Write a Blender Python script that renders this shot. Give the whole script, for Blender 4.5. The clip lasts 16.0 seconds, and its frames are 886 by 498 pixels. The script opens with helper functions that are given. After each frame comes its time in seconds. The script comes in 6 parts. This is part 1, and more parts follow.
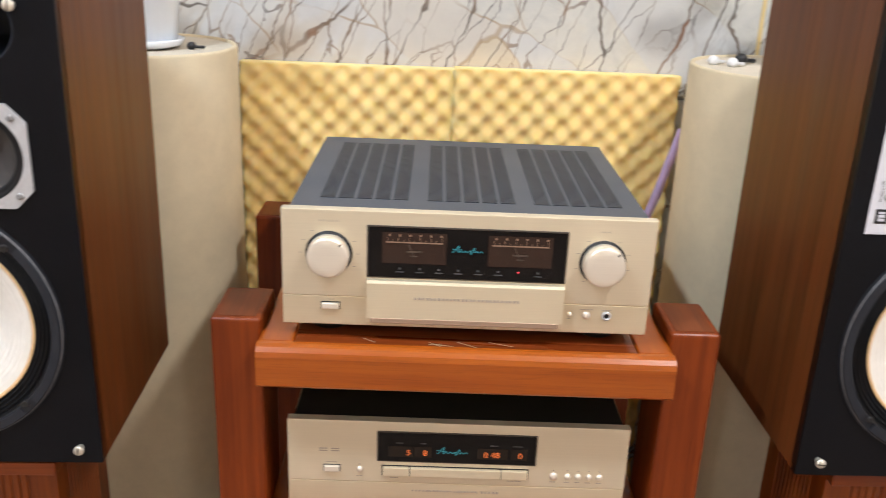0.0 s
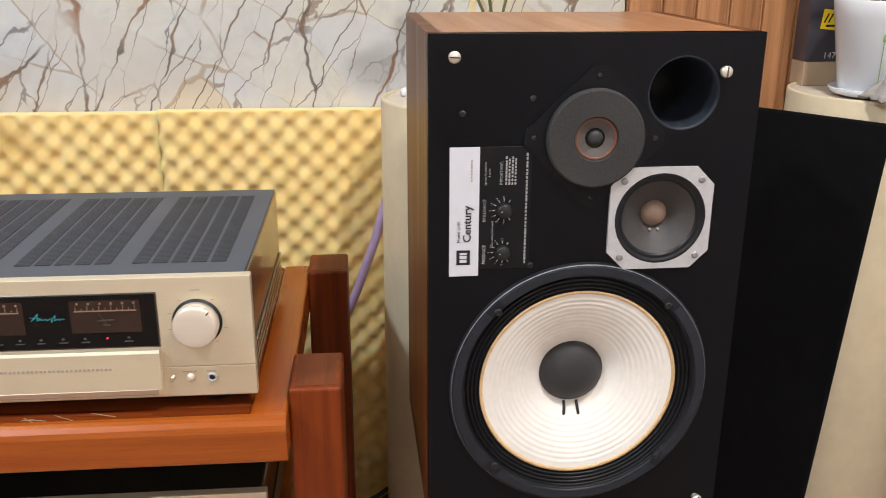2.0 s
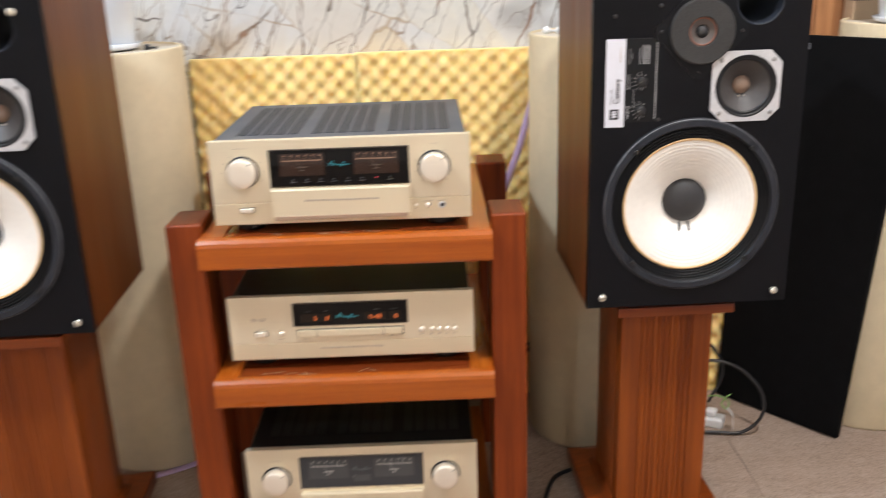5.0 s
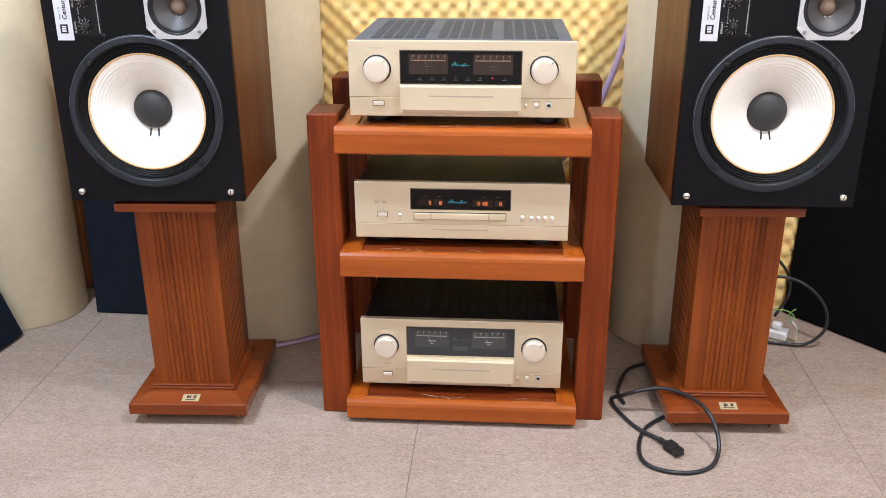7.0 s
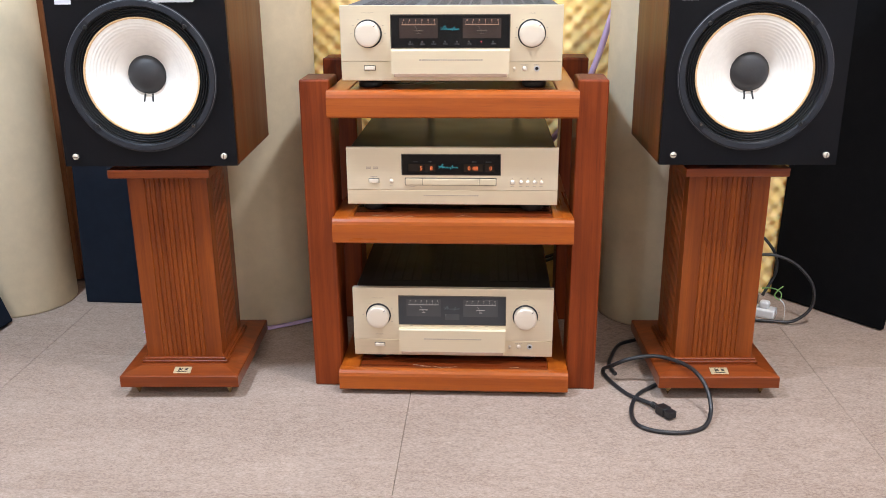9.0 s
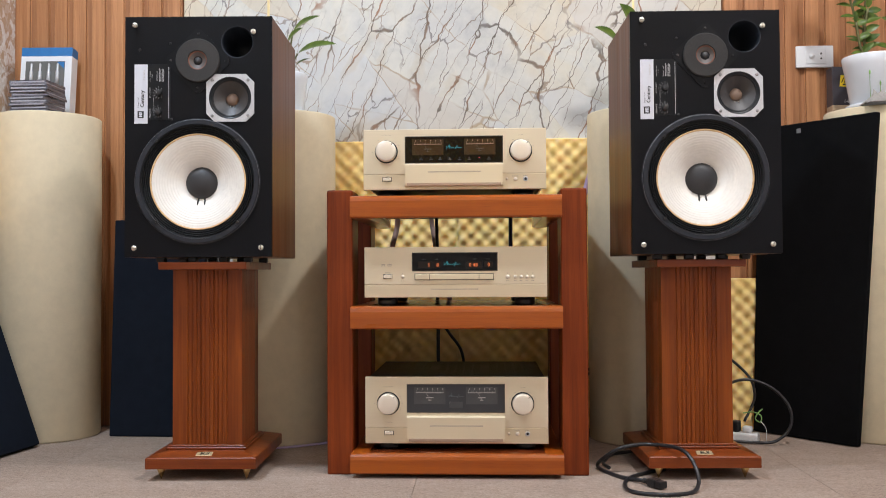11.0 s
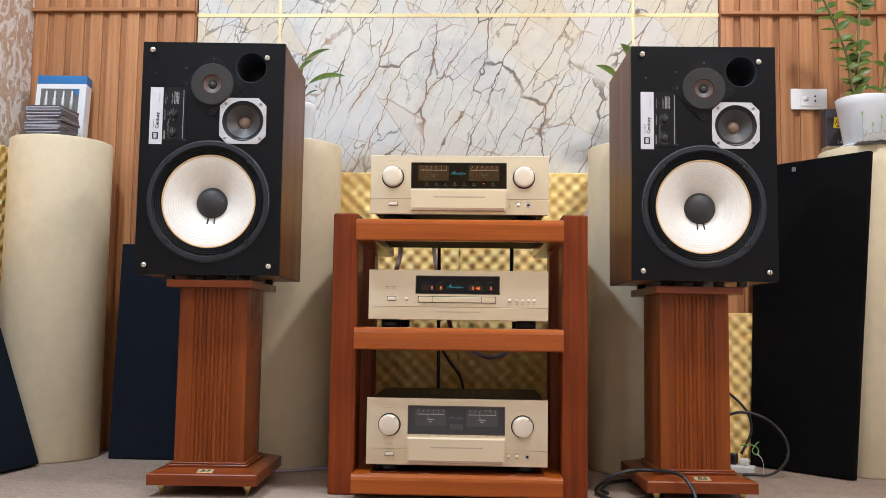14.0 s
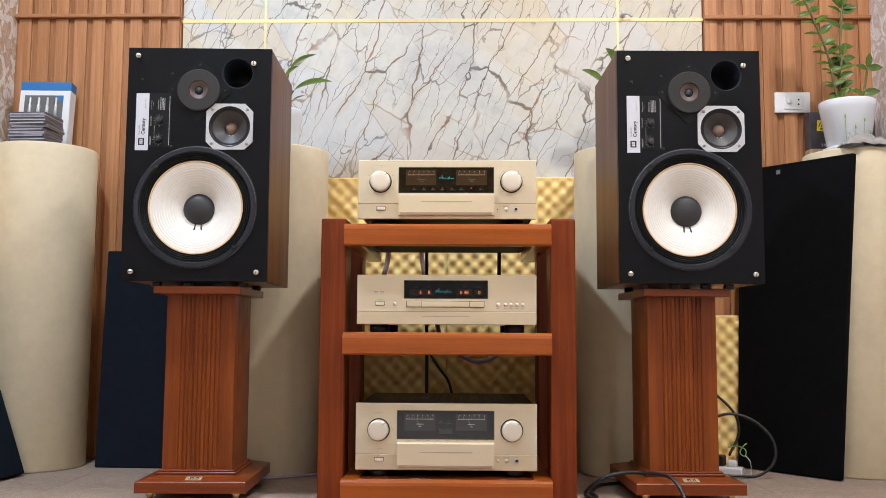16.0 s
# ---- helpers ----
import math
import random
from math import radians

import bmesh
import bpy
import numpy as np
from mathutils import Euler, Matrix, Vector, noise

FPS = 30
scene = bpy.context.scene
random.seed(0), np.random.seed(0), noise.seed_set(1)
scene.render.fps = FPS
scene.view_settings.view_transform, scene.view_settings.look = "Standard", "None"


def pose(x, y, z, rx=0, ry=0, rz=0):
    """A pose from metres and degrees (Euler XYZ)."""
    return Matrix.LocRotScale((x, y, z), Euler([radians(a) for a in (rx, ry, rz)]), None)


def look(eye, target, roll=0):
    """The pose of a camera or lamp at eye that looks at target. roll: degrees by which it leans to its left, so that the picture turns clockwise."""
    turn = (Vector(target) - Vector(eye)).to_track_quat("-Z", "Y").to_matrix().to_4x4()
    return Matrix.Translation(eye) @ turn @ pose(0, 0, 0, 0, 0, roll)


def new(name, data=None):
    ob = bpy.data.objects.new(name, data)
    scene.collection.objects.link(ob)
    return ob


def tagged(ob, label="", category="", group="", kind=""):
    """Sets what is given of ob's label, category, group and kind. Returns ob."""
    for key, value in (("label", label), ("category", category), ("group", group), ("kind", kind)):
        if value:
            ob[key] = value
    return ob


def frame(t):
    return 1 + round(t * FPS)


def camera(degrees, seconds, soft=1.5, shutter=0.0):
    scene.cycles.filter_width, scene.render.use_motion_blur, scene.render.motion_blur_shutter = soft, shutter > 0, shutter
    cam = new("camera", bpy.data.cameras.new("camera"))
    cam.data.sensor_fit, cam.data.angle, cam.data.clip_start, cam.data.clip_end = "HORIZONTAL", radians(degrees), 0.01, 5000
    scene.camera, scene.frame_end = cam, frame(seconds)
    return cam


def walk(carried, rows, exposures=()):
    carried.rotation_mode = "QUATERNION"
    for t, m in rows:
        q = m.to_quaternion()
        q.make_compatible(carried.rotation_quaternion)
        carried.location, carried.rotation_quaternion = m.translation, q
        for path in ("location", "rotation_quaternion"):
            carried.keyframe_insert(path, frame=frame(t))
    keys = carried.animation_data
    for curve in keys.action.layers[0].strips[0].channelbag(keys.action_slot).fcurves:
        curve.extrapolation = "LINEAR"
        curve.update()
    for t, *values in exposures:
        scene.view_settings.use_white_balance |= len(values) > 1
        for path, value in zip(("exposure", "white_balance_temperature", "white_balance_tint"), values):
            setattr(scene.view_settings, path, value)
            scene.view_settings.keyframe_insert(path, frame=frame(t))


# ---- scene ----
cam = camera(53.1, 16.0, 0.6, 0.4)

PATH = [
    (0, (0.088, 0.065, 1.207), (0.118, 1.944, 0.524), 2.4),
    (0.4, (0.146, 0.051, 1.203), (0.279, 1.93, 0.531), 1.5),
    (0.5, (0.18, 0.042, 1.201), (0.292, 1.925, 0.537), 0.7),
    (1, (0.302, 0.054, 1.207), (0.445, 1.938, 0.549), 0.5),
    (1.5, (0.438, 0.079, 1.215), (0.592, 1.965, 0.567), 0.4),
    (2, (0.509, 0.115, 1.236), (0.674, 2.003, 0.598), 0.2),
    (2.5, (0.535, 0.131, 1.233), (0.695, 2.024, 0.607), -0.2),
    (3, (0.535, 0.124, 1.211), (0.689, 2.018, 0.586), -0.4),
    (3.5, (0.503, 0.069, 1.203), (0.657, 1.962, 0.577), -0.6),
    (4, (0.415, -0.082, 1.195), (0.569, 1.809, 0.562), -0.9),
    (4.5, (0.33, -0.252, 1.198), (0.495, 1.636, 0.561), -0.9),
    (5, (0.298, -0.45, 1.178), (0.319, 1.448, 0.547), -1.9),
    (5.2, (0.293, -0.541, 1.171), (0.21, 1.352, 0.532), -2.2),
    (7.3, (0.22, -0.715, 1.132), (0.098, 1.143, 0.4), -0.0),
    (7.5, (0.228, -0.696, 1.136), (0.11, 1.16, 0.401), 0.1),
    (8, (0.241, -0.679, 1.136), (0.113, 1.178, 0.405), -0.0),
    (8.2, (0.228, -0.683, 1.126), (0.108, 1.174, 0.391), 0.0),
    (10.3, (0.214, -1.061, 0.595), (0.125, 0.931, 0.442), -0.4),
    (10.5, (0.226, -1.088, 0.55), (0.126, 0.908, 0.48), -0.4),
    (11, (0.212, -1.146, 0.513), (0.118, 0.851, 0.565), -0.3),
    (11.5, (0.203, -1.163, 0.497), (0.097, 0.832, 0.598), 0.7),
    (12, (0.198, -1.17, 0.496), (0.098, 0.823, 0.635), 1.6),
    (12.5, (0.192, -1.175, 0.474), (0.097, 0.817, 0.631), 1.8),
    (13, (0.18, -1.182, 0.444), (0.087, 0.809, 0.614), 1.6),
    (13.5, (0.187, -1.189, 0.432), (0.099, 0.802, 0.607), 1.3),
    (14, (0.193, -1.189, 0.434), (0.109, 0.801, 0.606), 0.8),
    (14.5, (0.191, -1.19, 0.434), (0.114, 0.801, 0.612), 0.7),
    (15, (0.191, -1.191, 0.434), (0.12, 0.8, 0.614), 0.6),
    (15.5, (0.186, -1.19, 0.433), (0.128, 0.801, 0.615), 0.4),
    (16, (0.186, -1.19, 0.431), (0.135, 0.801, 0.616), 0.3),
]
walk(cam, [(t, look(eye, target, roll)) for t, eye, target, roll in PATH],
     [(0, -0.15, 6600, 10), (0.5, -0.2, 6600, 10), (2, -0.28, 6600, 10), (3, -0.25, 6620, 10), (4, -0.05, 6640, 10), (5, 0.0, 6600, 10), (7.3, 0.23, 6050, 10),
      (8.2, 0.23, 6050, 10), (10.3, 0.22, 6020, 10), (10.5, 0.18, 6050, 10), (11, -0.25, 6350, 10), (11.5, -0.19, 6350, 10), (16, -0.19, 6350, 10)])

# ---- light ----
world = bpy.data.worlds.new("world")
scene.world = world
world.use_nodes = True
world.node_tree.nodes["Background"].inputs[0].default_value = (0.9, 0.95, 1.0, 1)
world.node_tree.nodes["Background"].inputs[1].default_value = 0.02
WATTS = 45.0
COOL, WARM = (0.81, 0.95, 1.12), (0.97, 0.96, 0.97)
# first two set by the shadows; the pair at y -2.0 is added fill
LAMPS = [(-0.92, 0.32, 1.02, COOL), (1.10, 0.32, 0.94, WARM), (-0.92, -2.0, 0.36, COOL), (1.10, -2.0, 0.38, WARM)]
CEIL = 2.75
for lx, ly, power, tone in LAMPS:
    lamp = bpy.data.lights.new("ceiling_or_fill_light", "AREA")
    lamp.shape, lamp.size, lamp.size_y = "RECTANGLE", 0.10, 0.22
    lamp.energy, lamp.color = WATTS * power, tone
    lo = new("ceiling_or_fill_light", lamp)
    lo.matrix_world = pose(lx, ly, CEIL - 0.035)


# ---- materials ----
class Nodes:
    """A short way to wire a node material."""

    def __init__(self, name):
        self.mat = bpy.data.materials.new(name)
        self.mat.use_nodes = True
        self.tree = self.mat.node_tree
        self.bsdf = self.tree.nodes["Principled BSDF"]

    def add(self, kind, **values):
        n = self.tree.nodes.new(kind)
        for k, v in values.items():
            n.inputs[k.replace("_", " ")].default_value = v
        return n

    def link(self, a, b):
        self.tree.links.new(a, b)

    def coords(self, scale=(1, 1, 1), spin=(0, 0, 0), vary=True):
        tc = self.add("ShaderNodeTexCoord")
        mp = self.add("ShaderNodeMapping")
        mp.inputs["Scale"].default_value = scale
        mp.inputs["Rotation"].default_value = spin
        self.link(tc.outputs["Object"], mp.inputs["Vector"])
        if vary:
            oi = self.add("ShaderNodeObjectInfo")
            mul = self.add("ShaderNodeMath")
            mul.operation = "MULTIPLY"
            mul.inputs[1].default_value = 37.0
            self.link(oi.outputs["Random"], mul.inputs[0])
            self.link(mul.outputs[0], mp.inputs["Location"])
        return mp.outputs["Vector"]

    def noise(self, vec, scale, detail=4, rough=0.55, distort=0.0):
        n = self.add("ShaderNodeTexNoise", Scale=scale, Detail=detail, Roughness=rough, Distortion=distort)
        self.link(vec, n.inputs["Vector"])
        return n.outputs["Fac"]

    def ramp(self, fac, *stops):
        r = self.add("ShaderNodeValToRGB")
        els = r.color_ramp.elements
        while len(els) < len(stops):
            els.new(0.5)
        for e, (p, c) in zip(els, stops):
            e.position = p
            e.color = (*c, 1) if len(c) == 3 else c
        self.link(fac, r.inputs["Fac"])
        return r.outputs["Color"]

    def mix(self, fac, a, b, kind="MIX"):
        m = self.add("ShaderNodeMix")
        m.data_type, m.blend_type = "RGBA", kind
        for sock, v in ((m.inputs[0], fac), (m.inputs[6], a), (m.inputs[7], b)):
            if isinstance(v, (int, float)):
                sock.default_value = v
            elif isinstance(v, tuple):
                sock.default_value = (*v, 1)
            else:
                self.link(v, sock)
        return m.outputs[2]

    def bump(self, height, strength=0.3, distance=0.001):
        b = self.add("ShaderNodeBump", Strength=strength, Distance=distance)
        self.link(height, b.inputs["Height"])
        self.link(b.outputs["Normal"], self.bsdf.inputs["Normal"])

    def out(self, colour=None, rough=None, metal=0.0, spec=0.5, coat=0.0, coat_rough=0.1):
        s = self.bsdf.inputs
        for sock, v in ((s["Base Color"], colour), (s["Roughness"], rough)):
            if v is None:
                continue
            if isinstance(v, tuple):
                sock.default_value = (*v, 1)
            elif isinstance(v, (int, float)):
                sock.default_value = v
            else:
                self.link(v, sock)
        s["Metallic"].default_value = metal
        s["Specular IOR Level"].default_value = spec
        s["Coat Weight"].default_value = coat
        s["Coat Roughness"].default_value = coat_rough
        return self.mat


def grey(n, v, lo, hi):
    return n.ramp(v, (0.3, (lo,) * 3), (0.7, (hi,) * 3))


def plain(name, colour, rough=0.5, metal=0.0, grain=60.0, vary=0.12, bump=0.0, spec=0.5, coat=0.0):
    n = Nodes(name)
    vec = n.coords()
    f = n.noise(vec, grain, 4)
    big = n.noise(vec, 5.0, 2)
    dark = tuple(c * (1 - vary) for c in colour)
    light = tuple(min(1, c * (1 + vary)) for c in colour)
    col = n.mix(0.4, n.ramp(f, (0.3, dark), (0.7, light)), n.ramp(big, (0.35, dark), (0.65, light)))
    if bump:
        n.bump(f, bump, 0.0006)
    return n.out(col, grey(n, big, max(0.02, rough - 0.06), min(1, rough + 0.06)) if rough > 0.1 else rough, metal, spec, coat)


def wood(name, dark, mid, light, along="z", rough=0.3, coat=0.0, fine=1.0, figure=1.0, spec=0.3, pores=0.22, lines=0.14):
    """Wood whose grain runs along one axis of the part: broad figure, growth lines, streaks and short pores."""
    n = Nodes(name)
    k = {"x": (1.1, 20, 20), "y": (20, 1.1, 20), "z": (20, 20, 1.1)}[along]
    f1 = n.noise(n.coords(k), 1.0 * fine, 5, 0.6, 0.6)
    f2 = n.noise(n.coords(tuple(c * (6 if c > 5 else 2.2) for c in k)), 1.0, 3, 0.6)
    f3 = n.noise(n.coords(tuple(c * 0.16 for c in k)), 1.6 * figure, 3, 0.5, 1.0)
    f4 = n.noise(n.coords(tuple(c * (26 if c > 5 else 18) for c in k)), 1.0, 2, 0.6)
    wave = n.add("ShaderNodeTexWave", Scale=1.0, Distortion=7.0, Detail=3.0, Detail_Scale=1.2, Detail_Roughness=0.6)
    wave.bands_direction = "DIAGONAL"
    n.link(n.coords(tuple(c * (0.9 if c > 5 else 0.55) for c in k)), wave.inputs["Vector"])
    c1 = n.ramp(f1, (0.30, dark), (0.5, mid), (0.72, light))
    c2 = n.mix(0.40, c1, n.ramp(f2, (0.36, dark), (0.62, light)))
    c3 = n.mix(0.36, c2, n.ramp(f3, (0.35, dark), (0.68, light)))
    c4 = n.mix(lines, c3, n.ramp(wave.outputs["Fac"], (0.10, dark), (0.40, mid), (0.8, light)))
    c5 = n.mix(pores, c4, n.ramp(f4, (0.34, (0.40, 0.32, 0.28)), (0.48, (1, 1, 1))), "MULTIPLY")
    n.bump(n.mix(0.5, f2, f4), 0.12, 0.0004)
    return n.out(c5, grey(n, f1, rough - 0.05, rough + 0.08), 0, spec, coat, 0.12)


def glow(name, colour, strength):
    n = Nodes(name)
    n.out(tuple(c * 0.2 for c in colour), 0.4)
    n.bsdf.inputs["Emission Color"].default_value = (*colour, 1)
    n.bsdf.inputs["Emission Strength"].default_value = strength
    return n.mat


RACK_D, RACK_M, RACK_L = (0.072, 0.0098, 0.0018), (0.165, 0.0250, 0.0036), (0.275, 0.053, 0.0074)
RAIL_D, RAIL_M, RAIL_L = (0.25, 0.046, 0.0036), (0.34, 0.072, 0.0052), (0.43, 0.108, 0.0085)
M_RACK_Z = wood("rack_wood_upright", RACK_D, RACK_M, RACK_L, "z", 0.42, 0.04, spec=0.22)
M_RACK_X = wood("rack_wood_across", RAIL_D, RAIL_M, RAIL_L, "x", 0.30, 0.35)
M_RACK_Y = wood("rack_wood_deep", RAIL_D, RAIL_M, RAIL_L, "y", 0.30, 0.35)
M_PANEL = wood("rack_wood_panel", (0.075, 0.0109, 0.00264), (0.165, 0.02834, 0.00576), (0.27, 0.05668, 0.0108), "x", 0.26, 0.3)
# dark matt brown that paints the shade below the shelves
M_UNDER_SHADE = plain("shelf_underside_shade", (0.045, 0.020, 0.011), 0.75, grain=40, vary=0.3, spec=0.12)
M_ENDGRAIN = wood("rack_wood_endgrain", (0.075, 0.015, 0.005), (0.15, 0.034, 0.010), (0.24, 0.064, 0.018), "y", 0.45, 0.0, spec=0.22)
M_STAND = wood("stand_wood", (0.098, 0.0170, 0.0028), (0.200, 0.0395, 0.0052), (0.310, 0.077, 0.0094), "z", 0.34, 0.10, spec=0.26)
M_STAND_X = wood("stand_wood_across", (0.105, 0.0175, 0.0032), (0.190, 0.0350, 0.0054), (0.295, 0.066, 0.0094), "x", 0.32, 0.2)
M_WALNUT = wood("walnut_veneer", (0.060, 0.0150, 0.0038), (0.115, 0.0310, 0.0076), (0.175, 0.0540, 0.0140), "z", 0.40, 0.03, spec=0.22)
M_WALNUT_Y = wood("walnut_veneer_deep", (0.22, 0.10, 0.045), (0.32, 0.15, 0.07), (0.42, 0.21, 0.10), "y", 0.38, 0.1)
M_SLAT = wood("wall_slat_wood", (0.27, 0.108, 0.042), (0.46, 0.205, 0.086), (0.62, 0.31, 0.142), "z", 0.42, 0.1)
M_SLAT_X = wood("wall_rail_wood", (0.26, 0.105, 0.042), (0.40, 0.175, 0.075), (0.52, 0.25, 0.115), "x", 0.42, 0.1)
M_SLATBACK = wood("wall_slat_backing", (0.23, 0.090, 0.036), (0.38, 0.165, 0.070), (0.50, 0.24, 0.11), "z", 0.5)
M_BAFFLE = plain("baffle_black", (0.0036, 0.0040, 0.0056), 0.38, grain=300, vary=0.25, bump=0.15, spec=0.16)
M_PORT = plain("port_tube", (0.015, 0.019, 0.027), 0.5, grain=120, spec=0.3)
M_TWPLATE = plain("tweeter_plate_black", (0.0055, 0.0060, 0.0075), 0.42, grain=200, vary=0.2, spec=0.18)
M_GASKET = plain("woofer_frame_black", (0.009, 0.011, 0.016), 0.45, grain=120, bump=0.1, spec=0.3)
M_PAD = plain("gasket_pad_slate", (0.016, 0.019, 0.026), 0.5, grain=160, vary=0.2, bump=0.15, spec=0.35)
M_RUBBER = plain("black_rubber", (0.012, 0.012, 0.013), 0.38, grain=90)
M_SURROUND = plain("surround_black", (0.008, 0.009, 0.011), 0.42, grain=90, spec=0.35)
M_CAP = plain("dust_cap_grey", (0.028, 0.028, 0.030), 0.55, grain=200, bump=0.2)
M_CONE = plain("paper_cone_white", (0.82, 0.79, 0.73), 0.85, grain=90, vary=0.05, bump=0.25, spec=0.2)
M_CONE_EDGE = plain("cone_edge_tan", (0.70, 0.47, 0.24), 0.6, grain=160, vary=0.2)
M_MIDCONE = plain("mid_cone_grey", (0.048, 0.044, 0.043), 0.5, grain=140, vary=0.15)
M_MIDCAP = plain("mid_cap_tan", (0.22, 0.15, 0.11), 0.6, grain=160)
M_ALU = plain("cast_aluminium", (0.54, 0.545, 0.56), 0.42, 0.35, 150, 0.1, 0.15)
M_RIM = plain("worn_rim_grey", (0.17, 0.17, 0.18), 0.45, 0.0, 150, 0.4)
M_FOAMGREY = plain("tweeter_foam", (0.048, 0.047, 0.046), 0.95, grain=600, vary=0.3, bump=0.25, spec=0.1)
M_COPPER = plain("tweeter_rim_copper", (0.16, 0.060, 0.035), 0.45, grain=200)
M_TWEET = plain("tweeter_cone_grey", (0.085, 0.072, 0.066), 0.45, grain=200)
M_SCREW = plain("screw_nickel", (0.72, 0.68, 0.58), 0.3, 0.6, 200)
M_GREYSCREW = plain("screw_grey", (0.30, 0.30, 0.30), 0.35, 0.4, 200)
M_DARKSCREW = plain("screw_black", (0.03, 0.03, 0.03), 0.3, 0.5, 200)
M_LABEL = plain("label_silver", (0.62, 0.63, 0.68), 0.45, 0.0, 80, 0.03)
M_INK = plain("ink_black", (0.012, 0.012, 0.012), 0.5)
M_PRINT = plain("print_white", (0.38, 0.38, 0.38), 0.5)
M_PRINTGREY = plain("print_grey", (0.40, 0.33, 0.26), 0.5)
M_PLATE = plain("control_plate_black", (0.0084, 0.0086, 0.0096), 0.5, grain=200, vary=0.1, spec=0.18)


def champagne(name, colour, rough):
    """Brushed champagne aluminium, brushed from side to side."""
    n = Nodes(name)
    vec = n.coords((3, 500, 900), vary=False)
    f = n.noise(vec, 1.0, 3)
    big = n.noise(n.coords((4, 4, 4)), 2.0, 2)
    col = n.mix(0.5, n.ramp(f, (0.35, tuple(c * 0.94 for c in colour)), (0.65, colour)), n.ramp(big, (0.3, tuple(c * 0.95 for c in colour)), (0.7, colour)))
    n.bump(f, 0.06, 0.0002)
    return n.out(col, rough, 0.55, 0.5)


M_CHAMP = champagne("champagne_panel", (0.75, 0.66, 0.49), 0.42)
M_CHAMP_LOW = champagne("champagne_lower_band", (0.71, 0.61, 0.43), 0.40)
M_LIP = champagne("champagne_grip_lip", (0.46, 0.33, 0.24), 0.42)
M_CHAMP_DOOR = champagne("champagne_flap", (0.77, 0.675, 0.49), 0.36)
M_KNOB = champagne("champagne_knob", (0.86, 0.79, 0.67), 0.34)
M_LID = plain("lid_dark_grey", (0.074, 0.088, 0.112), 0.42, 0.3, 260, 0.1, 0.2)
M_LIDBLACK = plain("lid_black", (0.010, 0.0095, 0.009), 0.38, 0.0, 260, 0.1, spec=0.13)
M_SIDE = plain("side_panel_bronze", (0.30, 0.25, 0.19), 0.18, 0.9, 60, 0.08)
M_DARK = plain("slot_dark", (0.008, 0.008, 0.009), 0.6)
M_DISPLAY = plain("display_black", (0.005, 0.0045, 0.0045), 0.03, grain=30, spec=0.22)
M_DISPLAY_GREY = plain("display_grey", (0.035, 0.038, 0.042), 0.12, grain=30)
M_METER = plain("meter_face_dark", (0.016, 0.010, 0.007), 0.03, grain=40, spec=0.3)
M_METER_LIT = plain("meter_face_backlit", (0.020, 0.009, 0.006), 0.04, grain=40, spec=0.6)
M_METER_LIT.node_tree.nodes["Principled BSDF"].inputs["Emission Color"].default_value = (0.11, 0.036, 0.018, 1)
M_METER_LIT.node_tree.nodes["Principled BSDF"].inputs["Emission Strength"].default_value = 0.05
M_METER_GREY = plain("meter_face_grey", (0.060, 0.062, 0.064), 0.25, grain=40)
M_BEZEL = plain("bezel_dark_brown", (0.09, 0.075, 0.06), 0.35, 0.5, 60)
M_SCALE = glow("meter_scale_amber", (0.85, 0.52, 0.34), 0.12)
M_SCALEGREY = plain("meter_scale_grey", (0.34, 0.33, 0.31), 0.5)
M_RED = glow("digit_red", (1.0, 0.20, 0.04), 1.0)
M_CYAN = glow("emblem_cyan", (0.06, 0.55, 0.65), 0.42)
M_DIMBLUE = plain("emblem_unlit", (0.08, 0.11, 0.12), 0.4)
M_REDLED = glow("led_red", (1.0, 0.05, 0.08), 1.6)
M_BRASS = plain("brass", (0.75, 0.55, 0.25), 0.28, 0.95, 90)
M_PLAQUE = plain("plaque_gold", (0.62, 0.52, 0.32), 0.35, 0.4, 300, 0.25)
M_WHITE = plain("glazed_white", (0.77, 0.81, 0.86), 0.22, grain=20, vary=0.03, coat=0.4)
M_PLASTIC = plain("white_plastic", (0.78, 0.79, 0.80), 0.35, grain=20, vary=0.04)
M_CLOTH = plain("grey_cloth", (0.33, 0.31, 0.29), 0.9, grain=120, vary=0.25, bump=0.6)
M_STEM = plain("plant_stem", (0.13, 0.13, 0.045), 0.55, grain=40, vary=0.35)
M_CABLE = plain("cable_black", (0.018, 0.018, 0.020), 0.4, grain=300, vary=0.3, bump=0.3)
M_CABLEBLUE = plain("cable_blue", (0.015, 0.02, 0.09), 0.4)
M_RIBBON = plain("ribbon_cable_mauve", (0.55, 0.41, 0.66), 0.5)
M_RIBBONGREY = plain("ribbon_cable_grey", (0.44, 0.30, 0.26), 0.5)
M_GREENWIRE = plain("green_wire", (0.22, 0.42, 0.12), 0.5)
M_CASE = plain("cd_case_smoke", (0.13, 0.13, 0.15), 0.12, grain=30, vary=0.2)
M_CASEPAPER = plain("cd_case_paper", (0.35, 0.35, 0.40), 0.5, grain=15, vary=0.4)
M_BLUE = plain("carton_blue", (0.02, 0.16, 0.42), 0.4)
M_CARTON = plain("carton_white", (0.72, 0.74, 0.76), 0.45, grain=20, vary=0.04)
M_CARTONGREY = plain("carton_slate", (0.055, 0.052, 0.065), 0.35, grain=12, vary=0.4)
M_CARTONSAND = plain("carton_sand", (0.48, 0.36, 0.24), 0.5, grain=12, vary=0.2)
M_YELLOW = plain("badge_yellow", (0.85, 0.62, 0.02), 0.4)
